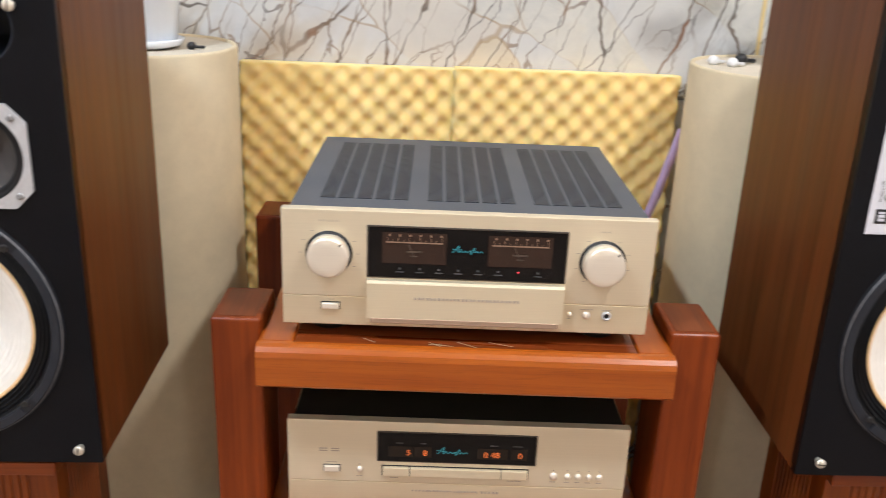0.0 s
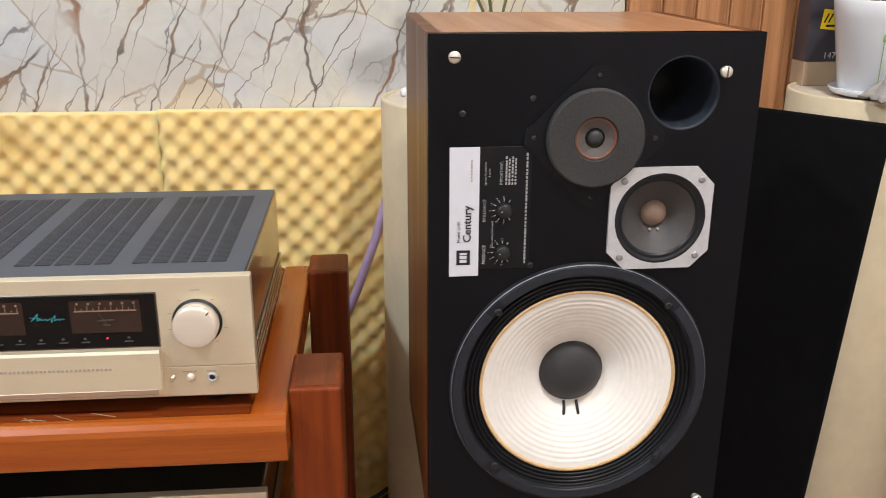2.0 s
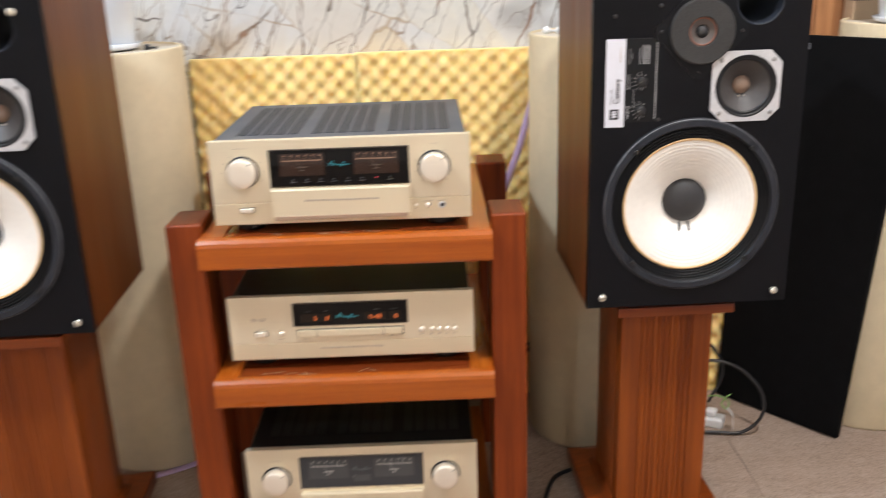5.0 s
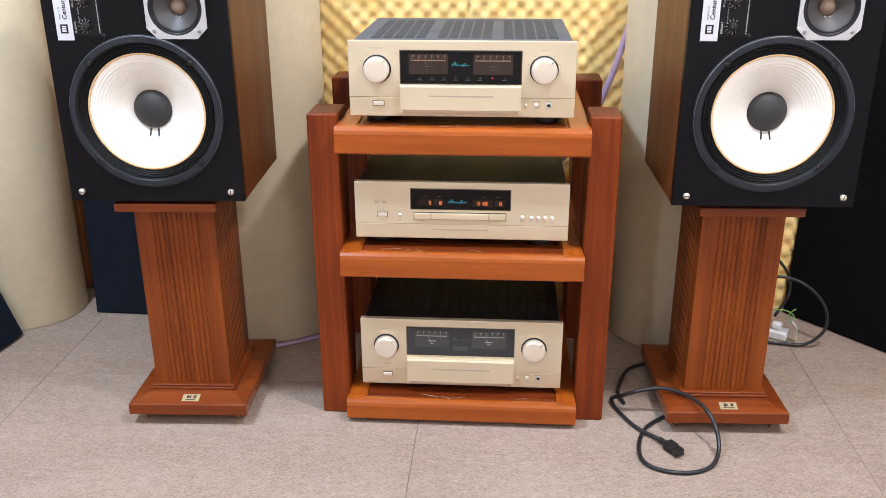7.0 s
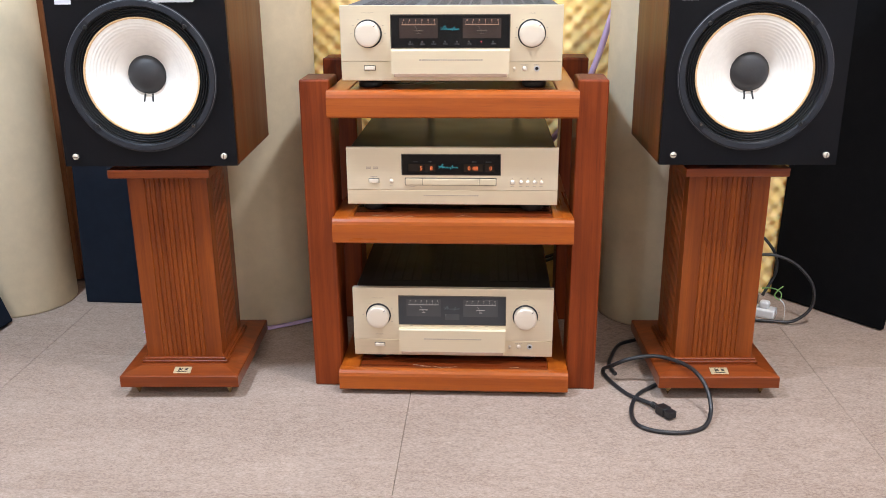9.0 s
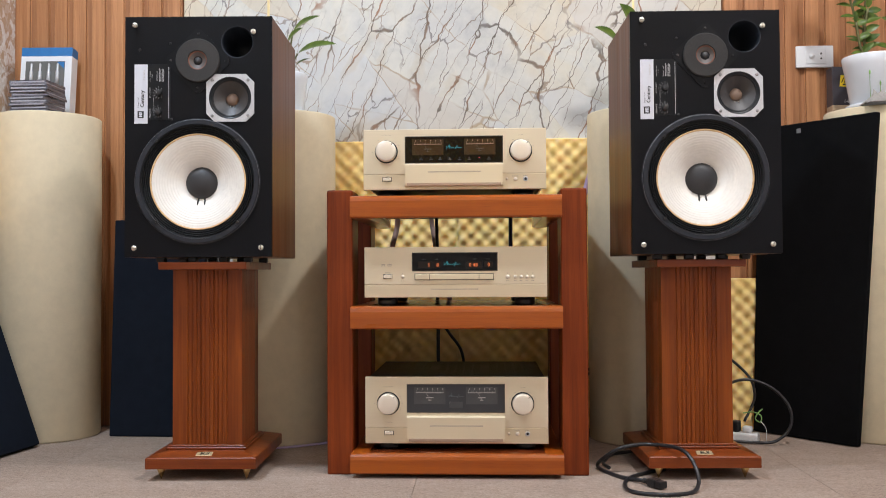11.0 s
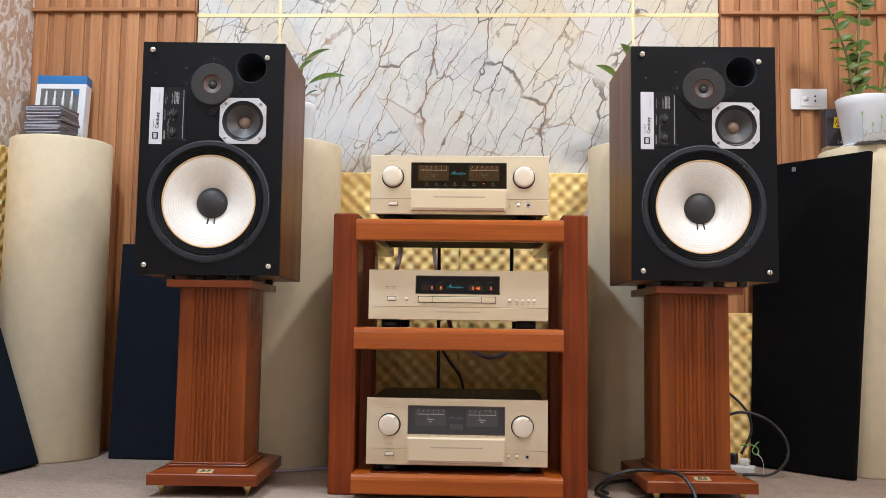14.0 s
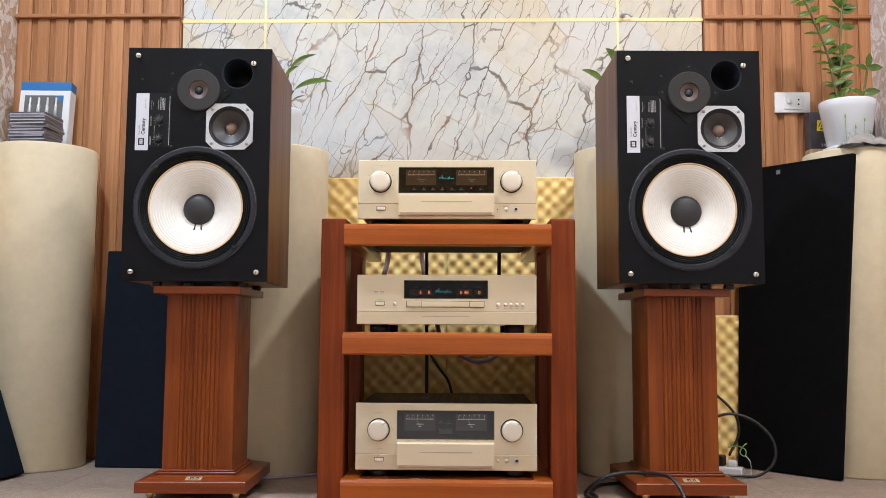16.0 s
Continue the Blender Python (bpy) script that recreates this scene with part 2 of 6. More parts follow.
M_GOLD = plain("gold_trim", (0.80, 0.64, 0.32), 0.38, 0.3, 60)
M_PAINT = plain("white_paint", (0.80, 0.78, 0.74), 0.8, grain=40, vary=0.03, bump=0.1)
M_DIFF = glow("lamp_diffuser", (1.0, 0.97, 0.94), 2.5)


def leaf_material():
    n = Nodes("leaf_green")
    vec = n.coords((1, 1, 1))
    f = n.noise(vec, 40, 3)
    col = n.ramp(f, (0.3, (0.030, 0.066, 0.007)), (0.7, (0.105, 0.165, 0.018)))
    return n.out(col, 0.38, 0, 0.35)


M_LEAF = leaf_material()


def felt(name, colour, mottled, spec=0.15):
    """Pressed fibre board or felt."""
    n = Nodes(name)
    vec = n.coords()
    f = n.noise(vec, 900, 2)
    g = n.noise(vec, 28, 5, 0.65)
    b = n.noise(vec, 2.2, 3)
    lo, hi = tuple(c * (1 - mottled) for c in colour), tuple(min(1, c * (1 + mottled)) for c in colour)
    col = n.mix(0.35, n.mix(0.5, n.ramp(f, (0.3, lo), (0.7, hi)), n.ramp(g, (0.35, lo), (0.65, hi))), n.ramp(b, (0.35, lo), (0.65, hi)))
    n.bump(n.mix(0.5, f, g), 0.35, 0.0008)
    return n.out(col, 0.95, 0, spec)


M_TUBE = felt("cream_felt", (0.67, 0.575, 0.40), 0.11)
M_TUBETOP = felt("cream_felt_top", (0.60, 0.54, 0.44), 0.12)
M_NAVY = felt("navy_felt", (0.0125, 0.0165, 0.0255), 0.25, 0.06)
M_BLACKFELT = felt("black_felt", (0.0068, 0.0069, 0.0076), 0.4, 0.04)


def foam_material():
    n = Nodes("yellow_foam")
    vec = n.coords()
    f = n.noise(vec, 700, 2)
    b = n.noise(vec, 6, 3)
    col = n.mix(0.4, n.ramp(f, (0.3, (0.995, 0.66, 0.27)), (0.7, (0.998, 0.73, 0.36))), n.ramp(b, (0.35, (0.995, 0.67, 0.28)), (0.65, (0.998, 0.73, 0.36))))
    n.bump(f, 0.3, 0.0008)
    n.bsdf.inputs["Subsurface Weight"].default_value = 1.0
    n.bsdf.inputs["Subsurface Radius"].default_value = (1.0, 0.9, 0.8)
    n.bsdf.inputs["Subsurface Scale"].default_value = 0.010
    return n.out(col, 0.95, 0, 0.1)


M_FOAM = foam_material()


def marble_material():
    """Cream marble with fine, forking brown veins that run aslant."""
    n = Nodes("veined_marble")
    base = n.coords((1, 1, 1), (0, radians(-25), 0), vary=False)
    cross = n.coords((1, 1, 1), (0, radians(52), 0), vary=False)

    def shaken(vec, fineness, amount, scale):
        """The place, shaken by noise, so that lines become jagged."""
        warp = n.add("ShaderNodeTexNoise", Scale=fineness, Detail=3, Roughness=0.55)
        n.link(vec, warp.inputs["Vector"])
        sub = n.add("ShaderNodeVectorMath")
        sub.operation = "SUBTRACT"
        sub.inputs[1].default_value = (0.5, 0.5, 0.5)
        n.link(warp.outputs["Color"], sub.inputs[0])
        sc = n.add("ShaderNodeVectorMath")
        sc.operation = "SCALE"
        sc.inputs["Scale"].default_value = amount
        n.link(sub.outputs[0], sc.inputs[0])
        ad = n.add("ShaderNodeVectorMath")
        n.link(vec, ad.inputs[0])
        n.link(sc.outputs[0], ad.inputs[1])
        mp = n.add("ShaderNodeMapping")
        mp.inputs["Scale"].default_value = scale
        n.link(ad.outputs[0], mp.inputs["Vector"])
        return mp.outputs["Vector"]

    def cells(vec, feature):
        v = n.add("ShaderNodeTexVoronoi")
        v.feature = feature
        v.inputs["Scale"].default_value = 1.0
        n.link(vec, v.inputs["Vector"])
        return v

    def math2(op, a, b):
        m = n.add("ShaderNodeMath")
        m.operation = op
        for sock, v in zip(m.inputs, (a, b)):
            if isinstance(v, (int, float)):
                sock.default_value = v
            else:
                n.link(v, sock)
        return m.outputs[0]

    def veins(vec, thin, thick, where):
        """Cracks whose width runs from thin to thick along their way."""
        wide = n.add("ShaderNodeMapRange")
        for key, v in (("From Min", 0.42), ("From Max", 0.72), ("To Min", thin), ("To Max", thick)):
            wide.inputs[key].default_value = v
        n.link(where, wide.inputs["Value"])
        d = math2("DIVIDE", cells(vec, "DISTANCE_TO_EDGE").outputs["Distance"], wide.outputs["Result"])
        return n.ramp(d, (0.0, (1, 1, 1)), (0.55, (0.85, 0.85, 0.85)), (1.0, (0, 0, 0)))

    def gate(vec, scale, lo, hi, low=0.0):
        return n.ramp(n.noise(vec, scale, 2), (lo, (low,) * 3), (hi, (1, 1, 1)))

    main = shaken(base, 9.0, 0.060, (9.5, 9.5, 2.3))
    thin = shaken(base, 14.0, 0.040, (21, 21, 4.2))
    tan = shaken(cross, 7.0, 0.05, (8, 8, 2.4))
    cloud = n.noise(base, 3.2, 5, 0.6, 0.8)
    cloud2 = n.noise(base, 14.0, 6, 0.72, 0.5)
    ground = n.mix(0.5, n.ramp(cloud, (0.32, (0.46, 0.48, 0.50)), (0.5, (0.61, 0.61, 0.55)), (0.70, (0.63, 0.55, 0.37))),
                   n.ramp(cloud2, (0.32, (0.46, 0.46, 0.44)), (0.46, (0.62, 0.61, 0.57)), (0.64, (0.72, 0.70, 0.64))))
    sep = n.add("ShaderNodeSeparateColor")
    n.link(cells(tan, "F1").outputs["Color"], sep.inputs[0])
    ground = n.mix(n.ramp(sep.outputs[0], (0.55, (0, 0, 0)), (0.62, (0.50, 0.50, 0.50))), ground, (0.64, 0.53, 0.35))
    ground = n.mix(n.ramp(sep.outputs[1], (0.60, (0, 0, 0)), (0.66, (0.40, 0.40, 0.40))), ground, (0.58, 0.61, 0.66))
    along = n.noise(base, 7.0, 3, 0.6)
    v3 = n.mix(1.0, veins(tan, 0.010, 0.030, along), gate(base, 6.0, 0.44, 0.56), "MULTIPLY")
    v2 = n.mix(1.0, veins(thin, 0.018, 0.030, along), gate(base, 8.0, 0.36, 0.50, 0.12), "MULTIPLY")
    v1 = n.mix(1.0, veins(main, 0.013, 0.032, along), gate(base, 5.0, 0.36, 0.48, 0.06), "MULTIPLY")
    halo = n.mix(1.0, veins(main, 0.10, 0.24, along), gate(base, 4.0, 0.50, 0.62), "MULTIPLY")
    tint1 = n.ramp(along, (0.46, (0.095, 0.075, 0.062)), (0.55, (0.17, 0.105, 0.062)), (0.66, (0.29, 0.125, 0.055)))
    tint2 = n.ramp(n.noise(base, 11.0, 2), (0.4, (0.16, 0.145, 0.145)), (0.6, (0.27, 0.18, 0.115)))
    c = n.mix(n.mix(1.0, halo, (0.30, 0.30, 0.30), "MULTIPLY"), ground, (0.52, 0.42, 0.28))
    c = n.mix(n.mix(1.0, v3, (0.65, 0.65, 0.65), "MULTIPLY"), c, (0.36, 0.25, 0.14))
    c = n.mix(n.mix(1.0, v2, (0.80, 0.80, 0.80), "MULTIPLY"), c, tint2)
    c = n.mix(n.mix(1.0, v1, (0.90, 0.90, 0.90), "MULTIPLY"), c, tint1)
    return n.out(c, 0.28, 0, 0.4)


M_MARBLE = marble_material()


def damask_material(name, ground, figure, scale):
    """Wallpaper with pale leafy figures."""
    n = Nodes(name)
    vec = n.coords((1, 1, 0.75), vary=False)
    f = n.noise(vec, scale, 3, 0.5, 2.2)
    g = n.noise(vec, scale * 4, 3, 0.5, 1.0)
    mask = n.mix(0.3, n.ramp(f, (0.49, (0, 0, 0)), (0.54, (1, 1, 1))), n.ramp(g, (0.45, (0, 0, 0)), (0.6, (1, 1, 1))))
    n.bump(mask, 0.25, 0.001)
    return n.out(n.mix(mask, ground, figure), 0.6, 0, 0.3)


M_PAPER_W = damask_material("damask_wallpaper", (0.50, 0.34, 0.22), (0.80, 0.77, 0.74), 16)
M_PAPER_E = damask_material("lace_wallpaper", (0.62, 0.53, 0.50), (0.88, 0.87, 0.88), 18)


def carpet_material():
    n = Nodes("carpet_taupe")
    vec = n.coords((0.7, 1.7, 1))
    f = n.noise(vec, 190, 3, 0.75)
    g = n.noise(vec, 45, 5, 0.75)
    b = n.noise(vec, 3.0, 4, 0.6)
    col = n.mix(0.35, n.mix(0.5, n.ramp(f, (0.38, (0.154, 0.111, 0.086)), (0.62, (0.576, 0.461, 0.382))), n.ramp(g, (0.35, (0.230, 0.165, 0.125)), (0.65, (0.442, 0.347, 0.282)))),
                n.ramp(b, (0.35, (0.269, 0.197, 0.153)), (0.65, (0.413, 0.329, 0.269))))
    n.bump(n.mix(0.5, f, g), 0.8, 0.002)
    return n.out(col, 0.95, 0, 0.15)


M_CARPET = carpet_material()


M_SEAM = felt("carpet_seam", (0.22, 0.17, 0.145), 0.2)


def slots_material(name, metal, gap, pitch):
    """Perforated strip: short slots side by side, cut through sheet metal."""
    n = Nodes(name)
    tc = n.add("ShaderNodeTexCoord")
    sep = n.add("ShaderNodeSeparateXYZ")
    n.link(tc.outputs["Object"], sep.inputs[0])
    m = n.add("ShaderNodeMath")
    m.operation = "MULTIPLY"
    m.inputs[1].default_value = 1.0 / pitch
    n.link(sep.outputs["Y"], m.inputs[0])
    fr = n.add("ShaderNodeMath")
    fr.operation = "FRACT"
    n.link(m.outputs[0], fr.inputs[0])
    mask = n.ramp(fr.outputs[0], (0.5, (0, 0, 0)), (0.56, (1, 1, 1)))
    n.bump(mask, 0.6, 0.001)
    return n.out(n.mix(mask, gap, metal), 0.45, 0.15, 0.38)


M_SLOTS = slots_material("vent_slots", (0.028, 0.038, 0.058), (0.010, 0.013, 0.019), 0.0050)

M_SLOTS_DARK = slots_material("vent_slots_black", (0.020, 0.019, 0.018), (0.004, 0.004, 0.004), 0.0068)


# ---- mesh helpers ----
def box(bm, x0, x1, y0, y1, z0, z1, bev=0.0, segs=2):
    """Adds a box, with rounded edges where bev is given."""
    t = bmesh.new()
    bmesh.ops.create_cube(t, size=1.0)
    for v in t.verts:
        v.co = Vector(((x0 + x1) / 2 + v.co.x * (x1 - x0), (y0 + y1) / 2 + v.co.y * (y1 - y0), (z0 + z1) / 2 + v.co.z * (z1 - z0)))
    if bev:
        bmesh.ops.bevel(t, geom=list(t.edges), offset=bev, segments=segs, profile=0.5, affect="EDGES")
    return join(bm, t)


def join(bm, t, m=None):
    """Adds the bmesh t to bm, moved by m, and frees it."""
    if m is not None:
        bmesh.ops.transform(t, matrix=m, verts=list(t.verts))
    made = [bm.verts.new(v.co) for v in t.verts]
    t.verts.index_update()
    for f in t.faces:
        nf = bm.faces.new([made[v.index] for v in f.verts])
        nf.smooth = f.smooth
    t.free()
    return bm


def lathe(bm, profile, m=None, segs=48, smooth=True):
    """Turns a profile of (radius, height) round z; m moves the result."""
    t = bmesh.new()
    rings = []
    for r, h in profile:
        if r < 1e-6:
            rings.append([t.verts.new((0, 0, h))])
        else:
            rings.append([t.verts.new((r * math.cos(2 * math.pi * i / segs), r * math.sin(2 * math.pi * i / segs), h)) for i in range(segs)])
    for a, b in zip(rings, rings[1:]):
        for i in range(segs):
            j = (i + 1) % segs
            q = [a[i % len(a)], a[j % len(a)], b[j % len(b)], b[i % len(b)]]
            q = list(dict.fromkeys(q))
            if len(q) > 2:
                t.faces.new(q).smooth = smooth
    bmesh.ops.recalc_face_normals(t, faces=list(t.faces))
    return join(bm, t, m)


def prism(bm, outline, z0, z1, m=None):
    """Raises a flat outline of (x, y) from z0 to z1."""
    t = bmesh.new()
    a = [t.verts.new((x, y, z0)) for x, y in outline]
    b = [t.verts.new((x, y, z1)) for x, y in outline]
    n = len(outline)
    for i in range(n):
        t.faces.new([a[i], a[(i + 1) % n], b[(i + 1) % n], b[i]])
    t.faces.new(list(reversed(a)))
    t.faces.new(b)
    bmesh.ops.recalc_face_normals(t, faces=list(t.faces))
    return join(bm, t, m)


def smooth_path(points, steps=8):
    """A Catmull-Rom line through the points."""
    p = [Vector(q) for q in points]
    p = [2 * p[0] - p[1]] + p + [2 * p[-1] - p[-2]]
    out = []
    for i in range(1, len(p) - 2):
        for s in range(steps):
            t = s / steps
            a, b, c, d = p[i - 1], p[i], p[i + 1], p[i + 2]
            out.append(0.5 * (2 * b + (c - a) * t + (2 * a - 5 * b + 4 * c - d) * t * t + (3 * b - a - 3 * c + d) * t ** 3))
    out.append(p[-2])
    return out


def sweep(bm, points, section, steps=8, across=(0, 0, 1)):
    """Draws a closed section of (across, up) along a smooth line."""
    line = smooth_path(points, steps)
    t = bmesh.new()
    rings = []
    side = None
    for i, c in enumerate(line):
        d = (line[min(i + 1, len(line) - 1)] - line[max(i - 1, 0)]).normalized()
        if side is None:
            side = d.cross(Vector(across))
            if side.length < 0.1:
                side = d.cross(Vector((0, 1, 0.2)))
        side = (side - d * side.dot(d)).normalized()
        up = side.cross(d)
        rings.append([t.verts.new(c + side * u + up * v) for u, v in section])
    k = len(section)
    for a, b in zip(rings, rings[1:]):
        for i in range(k):
            t.faces.new([a[i], a[(i + 1) % k], b[(i + 1) % k], b[i]]).smooth = True
    t.faces.new(rings[0])
    t.faces.new(list(reversed(rings[-1])))
    bmesh.ops.recalc_face_normals(t, faces=list(t.faces))
    return join(bm, t)


def disc(r, n=8):
    return [(r * math.cos(2 * math.pi * i / n), r * math.sin(2 * math.pi * i / n)) for i in range(n)]


def on_front(x, z, y=0.0):
    """A pose for lathed things that face -y."""
    return pose(x, y, z, 90)


STUFF = ("captions", "scale_marks", "scratch", "fine_print", "caption", "dial_marks", "serial_print", "holes", "strokes", "scale", "emblem_bars")


def part(name, bm, material, parent, label=""):
    me = bpy.data.meshes.new(name)
    bm.to_mesh(me)
    bm.free()
    me.materials.append(material)
    ob = new(name, me)
    ob.parent = parent
    if name in STUFF:
        ob["kind"] = "stuff"
    return tagged(ob, label) if label else ob


def thing(name, m, label, category, group="", kind=""):
    ob = new(name)
    ob.empty_display_size = 0.05
    ob.matrix_world = m
    return tagged(ob, label, category, group, kind)


def solid(name, bm, material, m, label, category="", group="", kind=""):
    """A thing of one mesh."""
    me = bpy.data.meshes.new(name)
    bm.to_mesh(me)
    bm.free()
    me.materials.append(material)
    ob = new(name, me)
    ob.matrix_world = m
    return tagged(ob, label, category, group, kind)


def lettering(name, words, height, m, material, parent, align="LEFT", bold=0.0):
    """Raised print: words as a thin mesh, cap height in metres, lying in the plane of m."""
    cu = bpy.data.curves.new(name, "FONT")
    cu.body, cu.size, cu.align_x, cu.extrude, cu.resolution_u, cu.offset = words, height / 0.69, align, 0.0, 2, bold
    tmp = new(name, cu)
    me = bpy.data.meshes.new_from_object(tmp.evaluated_get(bpy.context.evaluated_depsgraph_get()))
    bpy.data.objects.remove(tmp)
    me.materials.append(material)
    ob = new(name, me)
    ob.parent, ob.matrix_local = parent, m
    return ob


def bars(bm, x0, x1, z0, z1, y, count, rng):
    """A line of unreadable print: short bars with gaps between."""
    w = (x1 - x0) / count
    for i in range(count):
        a = x0 + i * w
        box(bm, a, a + w * rng.uniform(0.6, 0.85), y - 0.0003, y, z0, z1)
    return bm


# ---- structure ----
WX0, WX1, WY0, WY1 = -1.398, 1.572, -2.6, 1.82
rng = random.Random(4)

bm = bmesh.new()
box(bm, WX0 - 0.1, WX1 + 0.1, WY0 - 0.1, WY1 + 0.1, -0.08, -0.006)
floor = solid("floor", bm, M_SEAM, pose(0, 0, 0), "concrete floor slab under taupe carpet", "floor", kind="structure")

bm = bmesh.new()
box(bm, WX0 - 0.1, WX1 + 0.1, WY0 - 0.1, WY1 + 0.1, CEIL, CEIL + 0.08)
solid("ceiling", bm, M_PAINT, pose(0, 0, 0), "plain white painted ceiling", "ceiling", kind="structure")

bm = bmesh.new()
box(bm, WX0 - 0.1, WX1 + 0.1, WY1 + 0.012, WY1 + 0.12, 0, CEIL)
wall_north = solid("wall_north", bm, M_PAINT, pose(0, 0, 0), "wall with marble tiles between wooden slats", "wall", kind="structure")
bm = bmesh.new()
box(bm, WX0 - 0.1, WX0, WY0, WY1 + 0.012, 0, CEIL)
solid("wall_west", bm, M_PAPER_W, pose(0, 0, 0), "wall with beige damask wallpaper", "wall", kind="structure")
bm = bmesh.new()
box(bm, WX1, WX1 + 0.1, WY0, WY1 + 0.012, 0, CEIL)
solid("wall_east", bm, M_PAPER_E, pose(0, 0, 0), "wall with pale lace-patterned wallpaper", "wall", kind="structure")
bm = bmesh.new()
box(bm, WX0 - 0.1, WX1 + 0.1, WY0 - 0.1, WY0, 0, CEIL)
solid("wall_south", bm, M_PAINT, pose(0, 0, 0), "plain painted wall behind the listening place", "wall", kind="structure")

# marble tiles and the gold strips between them
TX = (-0.813, -0.518, 0.712, 1.006)
TZ = (0.0, 0.905, 1.512, 2.119, CEIL)
for i in range(3):
    for k in range(4):
        bm = bmesh.new()
        box(bm, TX[i] + 0.003, TX[i + 1] - 0.003, WY1, WY1 + 0.012, TZ[k] + (0.003 if k else 0), TZ[k + 1] - 0.003, 0.0012, 1)
        part("marble_tile", bm, M_MARBLE, wall_north)
for k in (2, 3):
    bm = bmesh.new()
    box(bm, TX[0], TX[3], WY1 - 0.002, WY1 + 0.006, TZ[k] - 0.0065, TZ[k] + 0.0065, 0.001, 1)
    part("gold_strip", bm, M_GOLD, wall_north, "gold trim strip in the tile joint")
for i in (1, 2):
    for k in range(4):
        bm = bmesh.new()
        box(bm, TX[i] - 0.004, TX[i] + 0.004, WY1 - 0.0015, WY1 + 0.006, TZ[k] + 0.007, TZ[k + 1] - 0.007)
        part("gold_strip", bm, M_GOLD, wall_north, "gold trim strip in the tile joint")


def slat_panel(x0, x1, first, rail_z):
    """Fluted wooden wall cladding in two heights, with a rail between."""
    ob = thing("wall_cladding", pose(x0, WY1, 0), "reddish-brown fluted wooden wall cladding with a rail", "wall cladding", "cladding beside the marble", "structure")
    w, pitch, wide = x1 - x0, 0.0656, 0.0435
    bm = bmesh.new()
    box(bm, 0, w, -0.006, 0.012, 0, CEIL)
    part("backing", bm, M_SLATBACK, ob)
    bm = bmesh.new()
    box(bm, 0, w, -0.030, -0.006, rail_z - 0.0065, rail_z + 0.0065, 0.003)
    part("rail", bm, M_SLAT_X, ob)
    a = first
    while a < w - 0.004:
        for z0, z1 in ((0.0, rail_z - 0.0065), (rail_z + 0.0065, CEIL)):
            bm = bmesh.new()
            box(bm, max(a, 0.0), min(a + wide, w), -0.0155, -0.006, z0, z1, 0.0022, 2)
            part("slat", bm, M_SLAT, ob)
            for edge in (a - 0.0038, a + wide + 0.0006):
                if 0 < edge and edge + 0.0032 < w:
                    bm = bmesh.new()
                    box(bm, edge, edge + 0.0032, -0.0095, -0.006, z0, z1, 0.0008, 1)
                    part("bead", bm, M_SLAT, ob)
        a += pitch
    return ob


slat_panel(WX0, TX[0], 0.012, 1.5255)
slat_panel(TX[3], WX1, 0.002, 1.5115)

# carpet squares
for i in range(-3, 3):
    for k in range(-6, 4):
        a, b = -0.94 + 0.98 + i * 0.98, 0.65 + k * 0.6
        x0, x1 = max(a + 0.0004, WX0), min(a + 0.98 - 0.0004, WX1)
        y0, y1 = max(b + 0.0004, WY0), min(b + 0.6 - 0.0004, WY1 - 0.03)
        if x1 - x0 < 0.02 or y1 - y0 < 0.02:
            continue
        bm = bmesh.new()
        box(bm, x0, x1, y0, y1, -0.006, 0.0, 0.0005, 1)
        part("carpet_square", bm, M_CARPET, floor, "short-pile taupe carpet square")

# ceiling lamps, all out of view; the rear pair is added fill
for lx, ly, power, tone in LAMPS:
    ob = thing("ceiling_or_fill_lamp", pose(lx, ly, CEIL), "unseen flat rectangular white ceiling lamp, lit; rear pair added as fill", "lamp", "ceiling lamps")
    bm = bmesh.new()
    box(bm, -0.16, 0.16, -0.295, -0.28, -0.03, 0, 0.003)
    box(bm, -0.16, 0.16, 0.28, 0.295, -0.03, 0, 0.003)
    box(bm, -0.16, -0.145, -0.28, 0.28, -0.03, 0, 0.003)
    box(bm, 0.145, 0.16, -0.28, 0.28, -0.03, 0, 0.003)
    part("frame", bm, M_PAINT, ob)
    bm = bmesh.new()
    box(bm, -0.145, 0.145, -0.28, 0.28, -0.02, -0.002)
    part("diffuser", bm, M_DIFF, ob)


